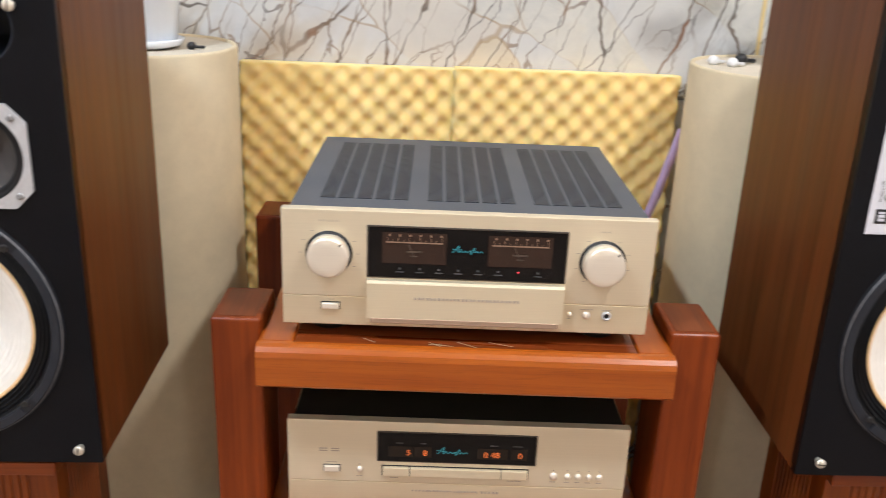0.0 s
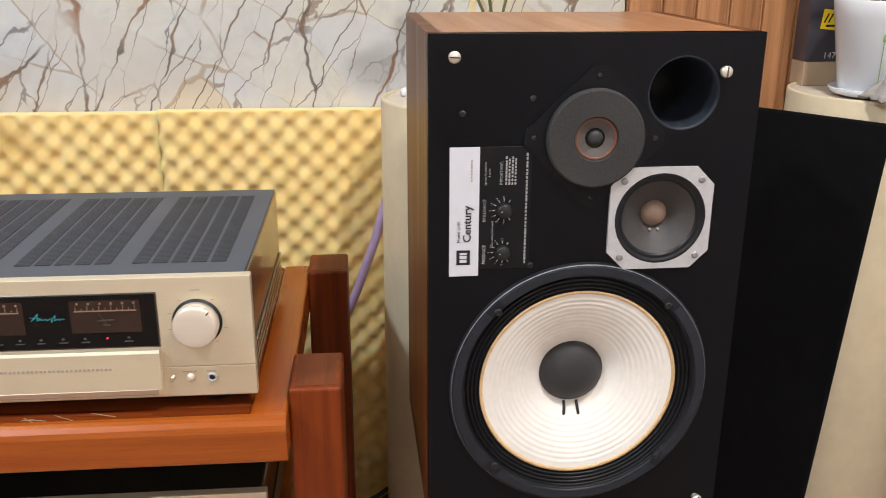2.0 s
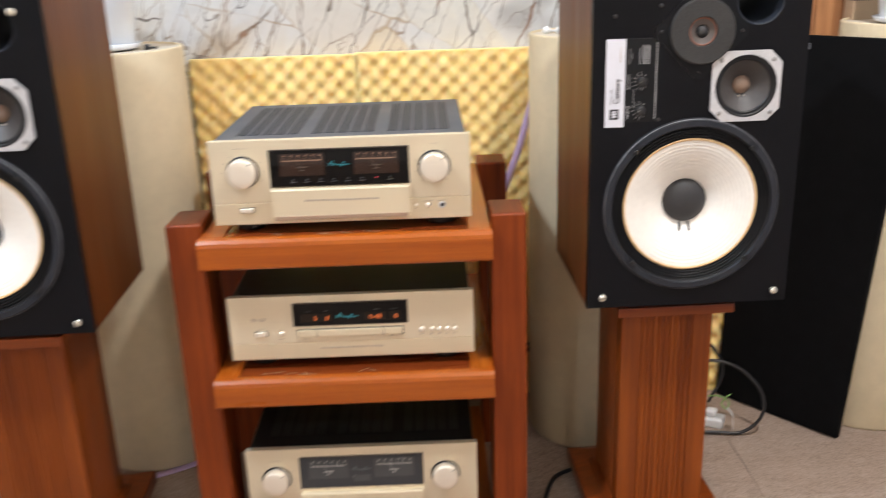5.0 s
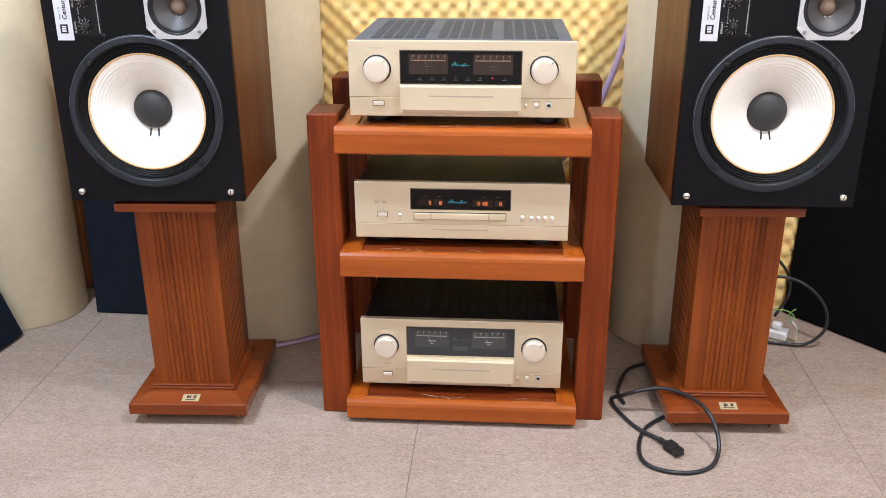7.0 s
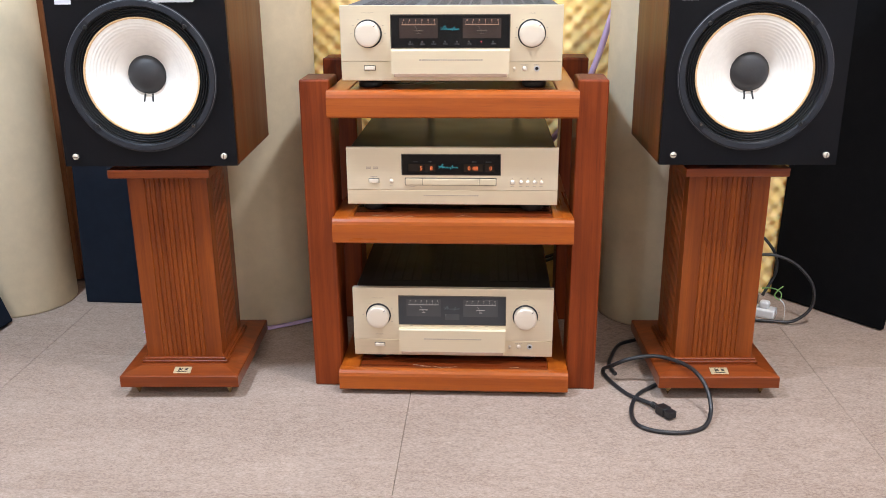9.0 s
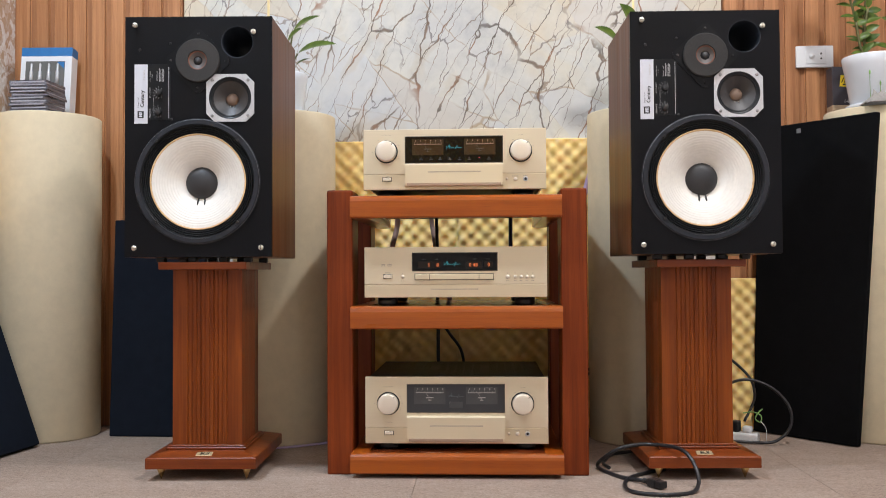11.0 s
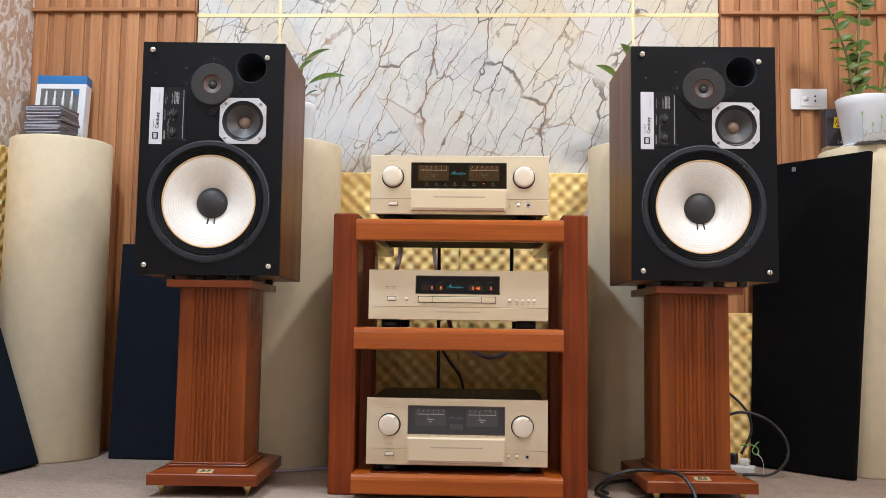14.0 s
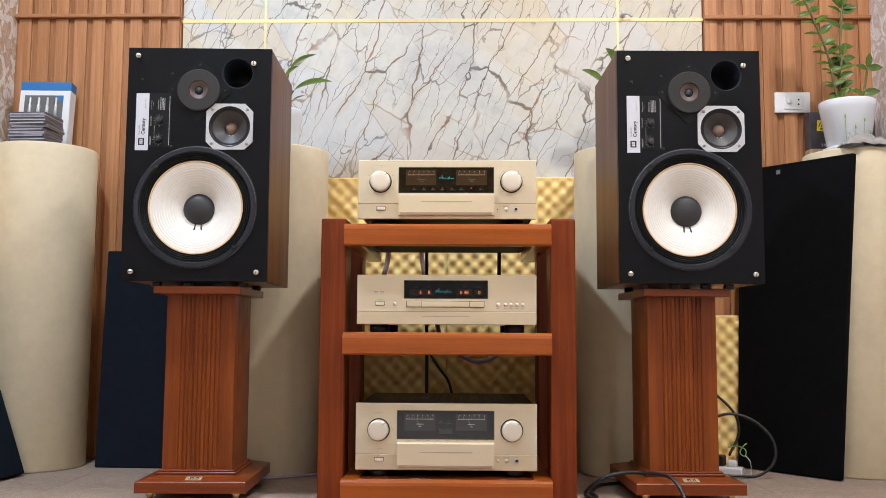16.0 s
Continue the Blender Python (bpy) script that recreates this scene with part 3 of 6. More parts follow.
# ---- acoustic foam, felt tubes and boards ----
def foam_panel(w, h, m, label, seed, px=0.0, pz=0.0):
    """Egg-crate foam, bumps towards -y, back in the plane y = 0."""
    a, depth, amp = 0.0247, 0.030, 0.0056
    nx, nz = max(2, round(w / 0.0048)), max(2, round(h / 0.0048))
    t = bmesh.new()
    grid = []
    for k in range(nz + 1):
        row = []
        for i in range(nx + 1):
            x, z = w * i / nx, h * k / nz
            s = math.sin(math.pi * (x / a + px)) * math.sin(math.pi * (z / a + pz))
            s = math.copysign(abs(s) ** 0.8, s)
            s += 0.10 * noise.noise((x * 30, seed, z * 30))
            wob = 0.004 * noise.noise((x * 3, seed * 2.0, z * 3))
            row.append(t.verts.new((x, -depth - amp * s + wob, z)))
        grid.append(row)
    for k in range(nz):
        for i in range(nx):
            t.faces.new([grid[k][i], grid[k][i + 1], grid[k + 1][i + 1], grid[k + 1][i]]).smooth = True
    rim = [grid[0][i] for i in range(nx + 1)] + [grid[k][nx] for k in range(1, nz + 1)] + [grid[nz][i] for i in range(nx - 1, -1, -1)] + [grid[k][0] for k in range(nz - 1, 0, -1)]
    back = [t.verts.new((v.co.x, -0.014, v.co.z)) for v in rim]
    for i in range(len(rim)):
        j = (i + 1) % len(rim)
        t.faces.new([rim[j], rim[i], back[i], back[j]])
    t.faces.new(list(reversed(back)))
    bmesh.ops.recalc_face_normals(t, faces=list(t.faces))
    ob = thing("acoustic_foam", m, label, "acoustic foam", "egg-crate foam sheets")
    part("egg_crate", t, M_FOAM, ob, "egg-crate front of soft bumps")
    bm = bmesh.new()
    box(bm, 0.001, w - 0.001, -0.0135, -0.0005, 0.001, h - 0.001)
    part("sheet", bm, M_FOAM, ob)
    return ob


FOAM_Y = WY1 - 0.003
foam_panel(0.4124, 0.950, pose(-0.29, FOAM_Y, 0), "yellow egg-crate foam sheet standing against the marble", 1, 0.51, 1.48)
foam_panel(0.439, 0.953, pose(0.1224, FOAM_Y, 0), "yellow egg-crate foam sheet standing against the marble", 2, -0.31, 1.36)
foam_panel(0.262, 0.488, pose(0.868, FOAM_Y - 0.03, 0), "low yellow egg-crate foam sheet behind a speaker stand", 3)
foam_panel(0.62, 0.75, pose(WX0 + 0.003, 1.05, 0.25, 0, 0, 90), "yellow egg-crate foam sheet on the damask wall", 4)
for i in range(3):
    foam_panel(0.5, 1.0, pose(0.95 - 0.505 * i, WY0 + 0.003, 0.95, 0, 0, 180), "yellow egg-crate foam sheet on the wall behind", 5 + i)


def felt_tube(x, y, r, h):
    ob = thing("acoustic_tube", pose(x, y, 0), "tall cream felt-covered cylinder standing on the carpet", "sound absorber", "cream cylinders")
    bm = bmesh.new()
    lathe(bm, [(r - 0.012, 0), (r - 0.002, 0.001), (r, 0.006), (r, h - 0.004), (r - 0.002, h), (r - 0.007, h), (r - 0.008, h - 0.006)], segs=96)
    part("wall", bm, M_TUBE, ob)
    bm = bmesh.new()
    lathe(bm, [(0, h - 0.02), (0, h - 0.004), (r - 0.008, h - 0.004), (r - 0.008, h - 0.02)], segs=64, smooth=False)
    part("lid", bm, M_TUBETOP, ob, "slightly sunken grey-cream lid")
    bm = bmesh.new()
    prism(bm, [(-0.0015, -r - 0.0012), (0.0015, -r - 0.0012), (0.0015, -r + 0.004), (-0.0015, -r + 0.004)], 0.004, h - 0.006, pose(0, 0, 0, 0, 0, 140))
    part("seam", bm, M_TUBETOP, ob, "felt seam")
    return ob


TUBE_H = 1.0
felt_tube(-1.183, 1.631, 0.158, TUBE_H + 0.012)
felt_tube(-0.414, 1.607, 0.158, TUBE_H)
felt_tube(0.692, 1.625, 0.158, TUBE_H)
felt_tube(1.423, 1.652, 0.147, TUBE_H)


def board(name, w, thick, h, m, material, label):
    bm = bmesh.new()
    box(bm, 0, w, 0, thick, 0, h, 0.004, 2)
    return solid(name, bm, material, m, label, "acoustic board", "felt boards")


yaw = math.degrees(math.atan2(-0.162, 0.134))
corner_board = board("acoustic_board", 0.342, 0.02, 0.97, pose(1.062, 1.735, 0.0, 0, 0, yaw) @ pose(0, 0, 0.003, -2.9), M_BLACKFELT, "black felt board leaning in the corner")
for v in corner_board.data.vertices:   # the cut is wider at the top
    v.co.x += 0.05 * (v.co.z / 0.97) * (v.co.x / 0.342)
board("acoustic_board", 0.30, 0.025, 0.685, pose(-0.975, 1.61, 0.001, -3.0, 0, -2), M_NAVY, "dark navy felt board leaning behind a stand")
board("acoustic_board", 0.55, 0.025, 0.74, pose(-1.112, 1.446, 0, 0, 0, 0) @ pose(0, 0, 0.009, 0, 0, -98) @ pose(0, 0, 0, 21.0) @ pose(0, -0.025, 0), M_NAVY, "dark felt board leaning against the damask wall")


# ---- rack ----
def hifi_rack(m):
    """Origin: floor, middle of the front edge."""
    ob = thing("hifi_rack", m, "glossy red-brown wooden three-tier hi-fi rack", "rack")
    half, pw = 0.331, 0.066
    for sx in (-1, 1):
        for y0, y1 in ((0.045, 0.150), (0.465, 0.560)):
            a, b = sorted((sx * half, sx * (half - pw)))
            if sx < 0 and y0 > 0.3:
                a, b = a - 0.024, b - 0.006
            bm = bmesh.new()
            box(bm, a, b, y0, y1, 0, 0.724, 0.0045, 3)
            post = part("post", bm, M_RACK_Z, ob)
            bm = bmesh.new()
            box(bm, a + 0.008, b - 0.008, y0 + 0.008, y1 - 0.008, 0.7235, 0.7246)
            part("end_grain", bm, M_ENDGRAIN, post, "darker end grain on top of the post")
    w = half - pw
    for top, name in ((0.706, "top"), (0.428, "middle"), (0.061, "bottom")):
        low = top - (0.057 if top > 0.1 else 0.05)
        # front rail with a bullnose edge
        prof = [(0.0, low + 0.004), (0.004, low), (0.0205, low), (0.0205, top), (0.014, top), (0.007, top - 0.002), (0.002, top - 0.007), (0.0, top - 0.014)]
        t = bmesh.new()
        prism(t, prof, -w, w)
        bm = bmesh.new()
        join(bm, t, Matrix(((0, 0, 1, 0), (1, 0, 0, 0), (0, 1, 0, 0), (0, 0, 0, 1))))
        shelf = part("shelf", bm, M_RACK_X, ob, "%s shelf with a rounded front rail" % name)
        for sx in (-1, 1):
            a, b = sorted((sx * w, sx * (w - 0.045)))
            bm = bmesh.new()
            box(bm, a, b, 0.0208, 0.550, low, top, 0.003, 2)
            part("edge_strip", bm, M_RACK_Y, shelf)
        bm = bmesh.new()
        box(bm, -w + 0.0455, w - 0.0455, 0.0210, 0.548, top - 0.022, top - 0.0015, 0.0012, 1)
        part("panel", bm, M_PANEL, shelf, "darker glossy inset panel, lightly scratched")
        # board added below the panel to keep the shelf's underside dark
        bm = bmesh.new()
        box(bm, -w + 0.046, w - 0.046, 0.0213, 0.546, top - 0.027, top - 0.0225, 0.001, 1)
        part("underside", bm, M_UNDER_SHADE, shelf, "added dark board under the shelf, shade put into its colour")
        bm = bmesh.new()
        r = random.Random(int(top * 1000))
        for i in range(6):
            x, y, g = r.uniform(-0.18, 0.18), r.uniform(0.023, 0.036), r.uniform(-0.7, 0.7)
            ln = r.uniform(0.006, 0.022)
            join(bm, box(bmesh.new(), -ln, ln, -0.0004, 0.0004, 0, 0.0003), pose(x, y, top - 0.0014, 0, 0, math.degrees(g)))
        part("scratch", bm, M_CHAMP, shelf, "pale scratches in the lacquer")
    return ob


hifi_rack(pose(0.1395, 1.060, 0))


# ---- the three components ----
def feet(ob, w, d, h):
    for x in (-w / 2 + 0.055, w / 2 - 0.055):
        for y in (0.05, d - 0.05):
            bm = bmesh.new()
            lathe(bm, [(0, -h), (0.024, -h), (0.026, -h + 0.003), (0.026, 0.0), (0, 0.0)], pose(x, y, 0), 24)
            part("foot", bm, M_RUBBER, ob)


def case(ob, w, h, d, lid):
    """Chassis behind the face plate: sides with ribs, lid with slots."""
    bm = bmesh.new()
    box(bm, -w / 2 + 0.012, w / 2 - 0.012, 0.014, d, 0.006, h - 0.006, 0.002, 1)
    part("chassis", bm, M_LIDBLACK, ob)
    for sx in (-1, 1):
        a, b = sorted((sx * (w / 2 - 0.011), sx * (w / 2 - 0.006)))
        bm = bmesh.new()
        box(bm, a, b, 0.014, d - 0.002, 0.006, h - 0.004, 0.0015, 1)
        side = part("side_panel", bm, M_SIDE, ob, "shiny bronze side panel")
        for i in range(4):
            z = 0.012 + i * 0.011
            a, b = sorted((sx * (w / 2 - 0.006), sx * (w / 2 - 0.003)))
            bm = bmesh.new()
            box(bm, a, b, 0.02, d - 0.006, z, z + 0.006, 0.001, 1)
            part("rib", bm, M_SIDE, side)
    bm = bmesh.new()
    box(bm, -w / 2 + 0.008, w / 2 - 0.008, 0.013, d + 0.004, h - 0.006, h - 0.0015, 0.0015, 2)
    lid_ob = part("lid", bm, lid, ob, "dark sheet-metal lid")
    return lid_ob


def knob(ob, x, z, r, label):
    bm = bmesh.new()
    lathe(bm, [(0, 0.0), (r + 0.003, 0.0), (r + 0.003, 0.0012), (0, 0.0012)], on_front(x, z, 0), 40)
    part("knob_recess", bm, M_DARK, ob)
    bm = bmesh.new()
    lathe(bm, [(r - 0.001, 0.001), (r, 0.003), (r, 0.017), (r - 0.0012, 0.0195), (r - 0.003, 0.0203), (r * 0.55, 0.0206), (0, 0.0206)], on_front(x, z, 0), 56)
    k = part("knob", bm, M_KNOB, ob, label)
    bm = bmesh.new()
    join(bm, box(bmesh.new(), -0.0008, 0.0008, -0.0208, -0.004, r - 0.005, r - 0.0005), pose(x, 0, z, 0, 42, 0))
    part("pointer", bm, M_BEZEL, k, "engraved pointer")


def marks(ob, x, z, r, angles, words, rng):
    bm = bmesh.new()
    for a in angles:
        c, s = math.sin(radians(a)), math.cos(radians(a))
        join(bm, box(bmesh.new(), -0.0018, 0.0018, -0.0003, 0, -0.0004, 0.0004), pose(x + c * r, 0, z + s * r))
    part("scale_marks", bm, M_PRINTGREY, ob, "fine printed marks round the knob")
    lettering("caption", words, 0.0022, pose(x, -0.0006, z + r + 0.006, 90), M_PRINTGREY, ob, "CENTER")


def face(ob, w, h, band):
    """Face plate in two tones, with a polished edge."""
    bm = bmesh.new()
    box(bm, -w / 2, w / 2, 0, 0.014, band, h, 0.0012, 2)
    part("face_plate", bm, M_CHAMP, ob, "brushed champagne face plate")
    bm = bmesh.new()
    box(bm, -w / 2, w / 2, 0.0004, 0.014, 0, band - 0.0002, 0.0012, 2)
    part("lower_band", bm, M_CHAMP_LOW, ob, "slightly darker lower band of the face plate")


def push_button(ob, x, z, w, h, name="button", proud=0.0045):
    bm = bmesh.new()
    box(bm, x - w / 2 - 0.0012, x + w / 2 + 0.0012, -0.0004, 0.002, z - h / 2 - 0.0012, z + h / 2 + 0.0012)
    part("button_gap", bm, M_DARK, ob)
    bm = bmesh.new()
    box(bm, x - w / 2, x + w / 2, -proud, 0.001, z - h / 2, z + h / 2, 0.0012, 3)
    part(name, bm, M_KNOB, ob, "pale metal push button")


def round_button(ob, x, z, r, name="button"):
    bm = bmesh.new()
    lathe(bm, [(0, 0), (r + 0.001, 0), (r + 0.001, 0.0004), (r, 0.0005), (r, 0.003), (r - 0.0008, 0.0036), (0, 0.0038)], on_front(x, z), 20)
    part(name, bm, M_KNOB, ob)


def emblem(ob, x, z, w, material, y):
    """Slanted wave-like emblem, drawn as plain strokes."""
    bm = bmesh.new()
    pts = [(-0.50, -0.10), (-0.40, -0.02), (-0.27, 0.15), (-0.30, -0.08), (-0.20, -0.02), (-0.14, -0.08), (-0.06, -0.02), (0.0, -0.08), (0.10, -0.02), (0.12, -0.15), (0.16, -0.02),
           (0.24, 0.08), (0.22, -0.08), (0.32, -0.03), (0.36, -0.08), (0.44, -0.03), (0.50, -0.07)]
    sweep(bm, [(x + a * w, y, z + b * w) for a, b in pts], disc(w * 0.011, 5), 4)
    sweep(bm, [(x - 0.52 * w, y, z + 0.03 * w), (x - 0.3 * w, y, z + 0.00 * w), (x - 0.18 * w, y, z + 0.02 * w)], disc(w * 0.008, 5), 3)
    part("emblem", bm, material, ob, "slanted emblem strokes")


def meter(ob, x, z, w, h, face_mat, ink, y, red):
    """Power meter: window, scale line, ticks and needle."""
    bm = bmesh.new()
    box(bm, x - w / 2, x + w / 2, y - 0.0004, y + 0.001, z - h / 2, z + h / 2)
    mt = part("meter", bm, face_mat, ob, "level meter with a fine scale")
    bm = bmesh.new()
    box(bm, x - w * 0.44, x + w * 0.44, y - 0.0007, y - 0.0003, z + h * 0.16, z + h * 0.20)
    for i in range(11):
        a = x - w * 0.42 + i * w * 0.084
        box(bm, a, a + 0.0006, y - 0.0007, y - 0.0003, z + h * 0.2, z + h * (0.34 if i % 2 == 0 else 0.27))
    for i in range(6):
        a = x - w * 0.40 + i * w * 0.16
        box(bm, a, a + 0.0022, y - 0.0007, y - 0.0003, z + h * 0.37, z + h * 0.44)
    part("scale", bm, ink, mt, "scale line with ticks")
    bm = bmesh.new()
    box(bm, x - w * 0.12, x + w * 0.12, y - 0.0007, y - 0.0003, z - h * 0.14, z - h * 0.09)
    join(bm, box(bmesh.new(), -0.0004, 0.0004, -0.0009, -0.0005, -h * 0.2, h * 0.2), pose(x - w * 0.05, y, z - h * 0.05, 0, -28, 0))
    box(bm, x - w * 0.05, x + w * 0.05, y - 0.0007, y - 0.0003, z - h * 0.28, z - h * 0.24)
    part("needle", bm, M_SCALEGREY if not red else M_BEZEL, mt)


def amplifier(m, h, d, kz, disp, flap, foot, lit, label, caption):
    ob = thing("amplifier", m, label, "amplifier", "hi-fi components")
    w, r = 0.465, random.Random(int(h * 1000))
    face(ob, w, h, 0.040)
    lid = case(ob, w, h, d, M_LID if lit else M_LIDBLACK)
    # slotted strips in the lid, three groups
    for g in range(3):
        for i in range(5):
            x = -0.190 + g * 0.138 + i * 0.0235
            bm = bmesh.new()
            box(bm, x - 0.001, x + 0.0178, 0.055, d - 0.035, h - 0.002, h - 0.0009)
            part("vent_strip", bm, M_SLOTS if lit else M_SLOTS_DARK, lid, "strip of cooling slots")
    feet(ob, w, d, foot)
    knob(ob, -0.1735, kz, 0.0262, "large round selector knob")
    knob(ob, 0.168, kz, 0.0262, "large round volume knob")
    marks(ob, -0.1735, kz, 0.0355, (-90, -62, -35, 62, 90, 118), "INPUT SELECTOR", r)
    marks(ob, 0.168, kz, 0.0335, (-140, -105, -70, -35, 35, 70, 105, 140), "VOLUME", r)
    # display window
    x0, x1 = -0.1245, 0.1215
    bm = bmesh.new()
    box(bm, x0 - 0.002, x1 + 0.002, -0.0008, 0.002, disp[0] - 0.002, disp[1] + 0.002, 0.0006, 1)
    part("bezel", bm, M_BEZEL, ob)
    bm = bmesh.new()
    box(bm, x0, x1, -0.0014, 0.001, disp[0], disp[1])
    dp = part("display", bm, M_DISPLAY if lit else M_DISPLAY_GREY, ob, "glossy black display window")
    zc, dh = (disp[0] + disp[1]) / 2, disp[1] - disp[0]
    for sx in (-1, 1):
        meter(dp, -0.0015 + sx * 0.066, zc + dh * 0.10, 0.080, dh * 0.62, M_METER_LIT if lit else M_METER_GREY, M_SCALE if lit else M_SCALEGREY, -0.0016, lit)
    emblem(dp, -0.0015, zc + dh * 0.10, 0.038, M_CYAN if lit else M_DIMBLUE, -0.0018)
    if lit:
        bm = bmesh.new()
        for x in (-0.085, -0.06, -0.036, -0.012, 0.013, 0.038, 0.088):
            box(bm, x - 0.0016, x + 0.0016, -0.0018, -0.0014, disp[0] + dh * 0.16, disp[0] + dh * 0.20)
            box(bm, x - 0.005, x + 0.005, -0.0018, -0.0014, disp[0] + dh * 0.10, disp[0] + dh * 0.125)
        part("captions", bm, M_METER_GREY, dp, "tiny unreadable captions")
        bm = bmesh.new()
        lathe(bm, [(0, 0), (0.0012, 0), (0.0012, 0.0006), (0, 0.0008)], on_front(0.0635, disp[0] + dh * 0.18, -0.0013), 10)
        part("indicator", bm, M_REDLED, dp, "small red indicator")
    else:
        bm = bmesh.new()
        box(bm, -0.018, 0.016, -0.0019, -0.0013, zc - dh * 0.34, zc - dh * 0.12, 0.0005, 1)
        part("counter_window", bm, M_METER_GREY, dp)
        bm = bmesh.new()
        for i in range(9):
            x = -0.10 + i * 0.025
            box(bm, x, x + 0.007, -0.0003, 0.0005, disp[0] - 0.0052, disp[0] - 0.0040)
        part("captions", bm, M_PRINTGREY, ob, "tiny unreadable captions")
    # hinged flap
    bm = bmesh.new()
    prof = [(0.002, flap[0]), (-0.009, flap[0] + 0.001), (-0.0105, flap[0] + 0.008), (-0.0095, flap[1] - 0.004), (-0.0075, flap[1] - 0.0005), (0.002, flap[1])]
    t = bmesh.new()
    prism(t, prof, x0 - 0.001, x1 + 0.001)
    join(bm, t, Matrix(((0, 0, 1, 0), (1, 0, 0, 0), (0, 1, 0, 0), (0, 0, 0, 1))))
    fl = part("flap", bm, M_CHAMP_DOOR, ob, "hinged champagne control flap")
    bm = bmesh.new()
    box(bm, x0 + 0.004, x1 - 0.004, -0.0110, -0.0092, flap[0] + 0.0010, flap[0] + 0.0085, 0.0008, 1)
    part("grip_lip", bm, M_LIP, fl, "darker grip lip")
    bm = bmesh.new()
    zt = flap[0] + 0.62 * (flap[1] - flap[0])
    bars(bm, -0.066, 0.068, zt - 0.0016, zt + 0.0016, -0.0102, 27, r)
    part("caption", bm, M_PRINTGREY, fl, "line of fine print on the flap")
    # buttons and jack
    push_button(ob, -0.172, 0.027, 0.022, 0.008, "power_button")
    lettering("caption", "POWER", 0.0018, pose(-0.172, -0.0006, 0.0345, 90), M_PRINTGREY, ob, "CENTER")
    round_button(ob, 0.133, 0.026, 0.0022)
    round_button(ob, 0.1545, 0.0255, 0.0042)
    bm = bmesh.new()
    bars(bm, 0.146, 0.163, 0.0325, 0.0341, 0, 4, r)
    bars(bm, 0.174, 0.186, 0.0325, 0.0341, 0, 3, r)
    bars(bm, 0.1305, 0.1355, 0.0195, 0.021, 0, 1, r)
    part("captions", bm, M_PRINTGREY, ob, "tiny unreadable captions")
    bm = bmesh.new()
    lathe(bm, [(0.0034, 0.0), (0.0062, 0.0), (0.0062, 0.0018), (0.0050, 0.003), (0.0036, 0.003), (0.0034, 0.0)], on_front(0.180, 0.0255), 24)
    jack = part("phone_jack", bm, M_ALU, ob, "round headphone socket")
    bm = bmesh.new()
    lathe(bm, [(0, 0.0006), (0.0036, 0.0006), (0.0036, 0.0014), (0, 0.0014)], on_front(0.180, 0.0255), 16)
    part("jack_hole", bm, M_DARK, jack)
    if caption:
        lettering("caption", caption, 0.0032, pose(-0.172, -0.0006, 0.0525, 90), M_PRINTGREY, ob, "CENTER")
    return ob


amplifier(pose(0.1365, 1.100, 0.7225), 0.1545, 0.395, 0.0975, (0.069, 0.1345), (0.008, 0.0665), 0.018, True,
          "champagne integrated amplifier with amber meters on the top shelf", "")
amplifier(pose(0.1375, 1.1145, 0.0775), 0.169, 0.40, 0.1015, (0.080, 0.149), (0.006, 0.071), 0.018, False,
          "champagne amplifier, switched off, on the bottom shelf", "CLASS-A")


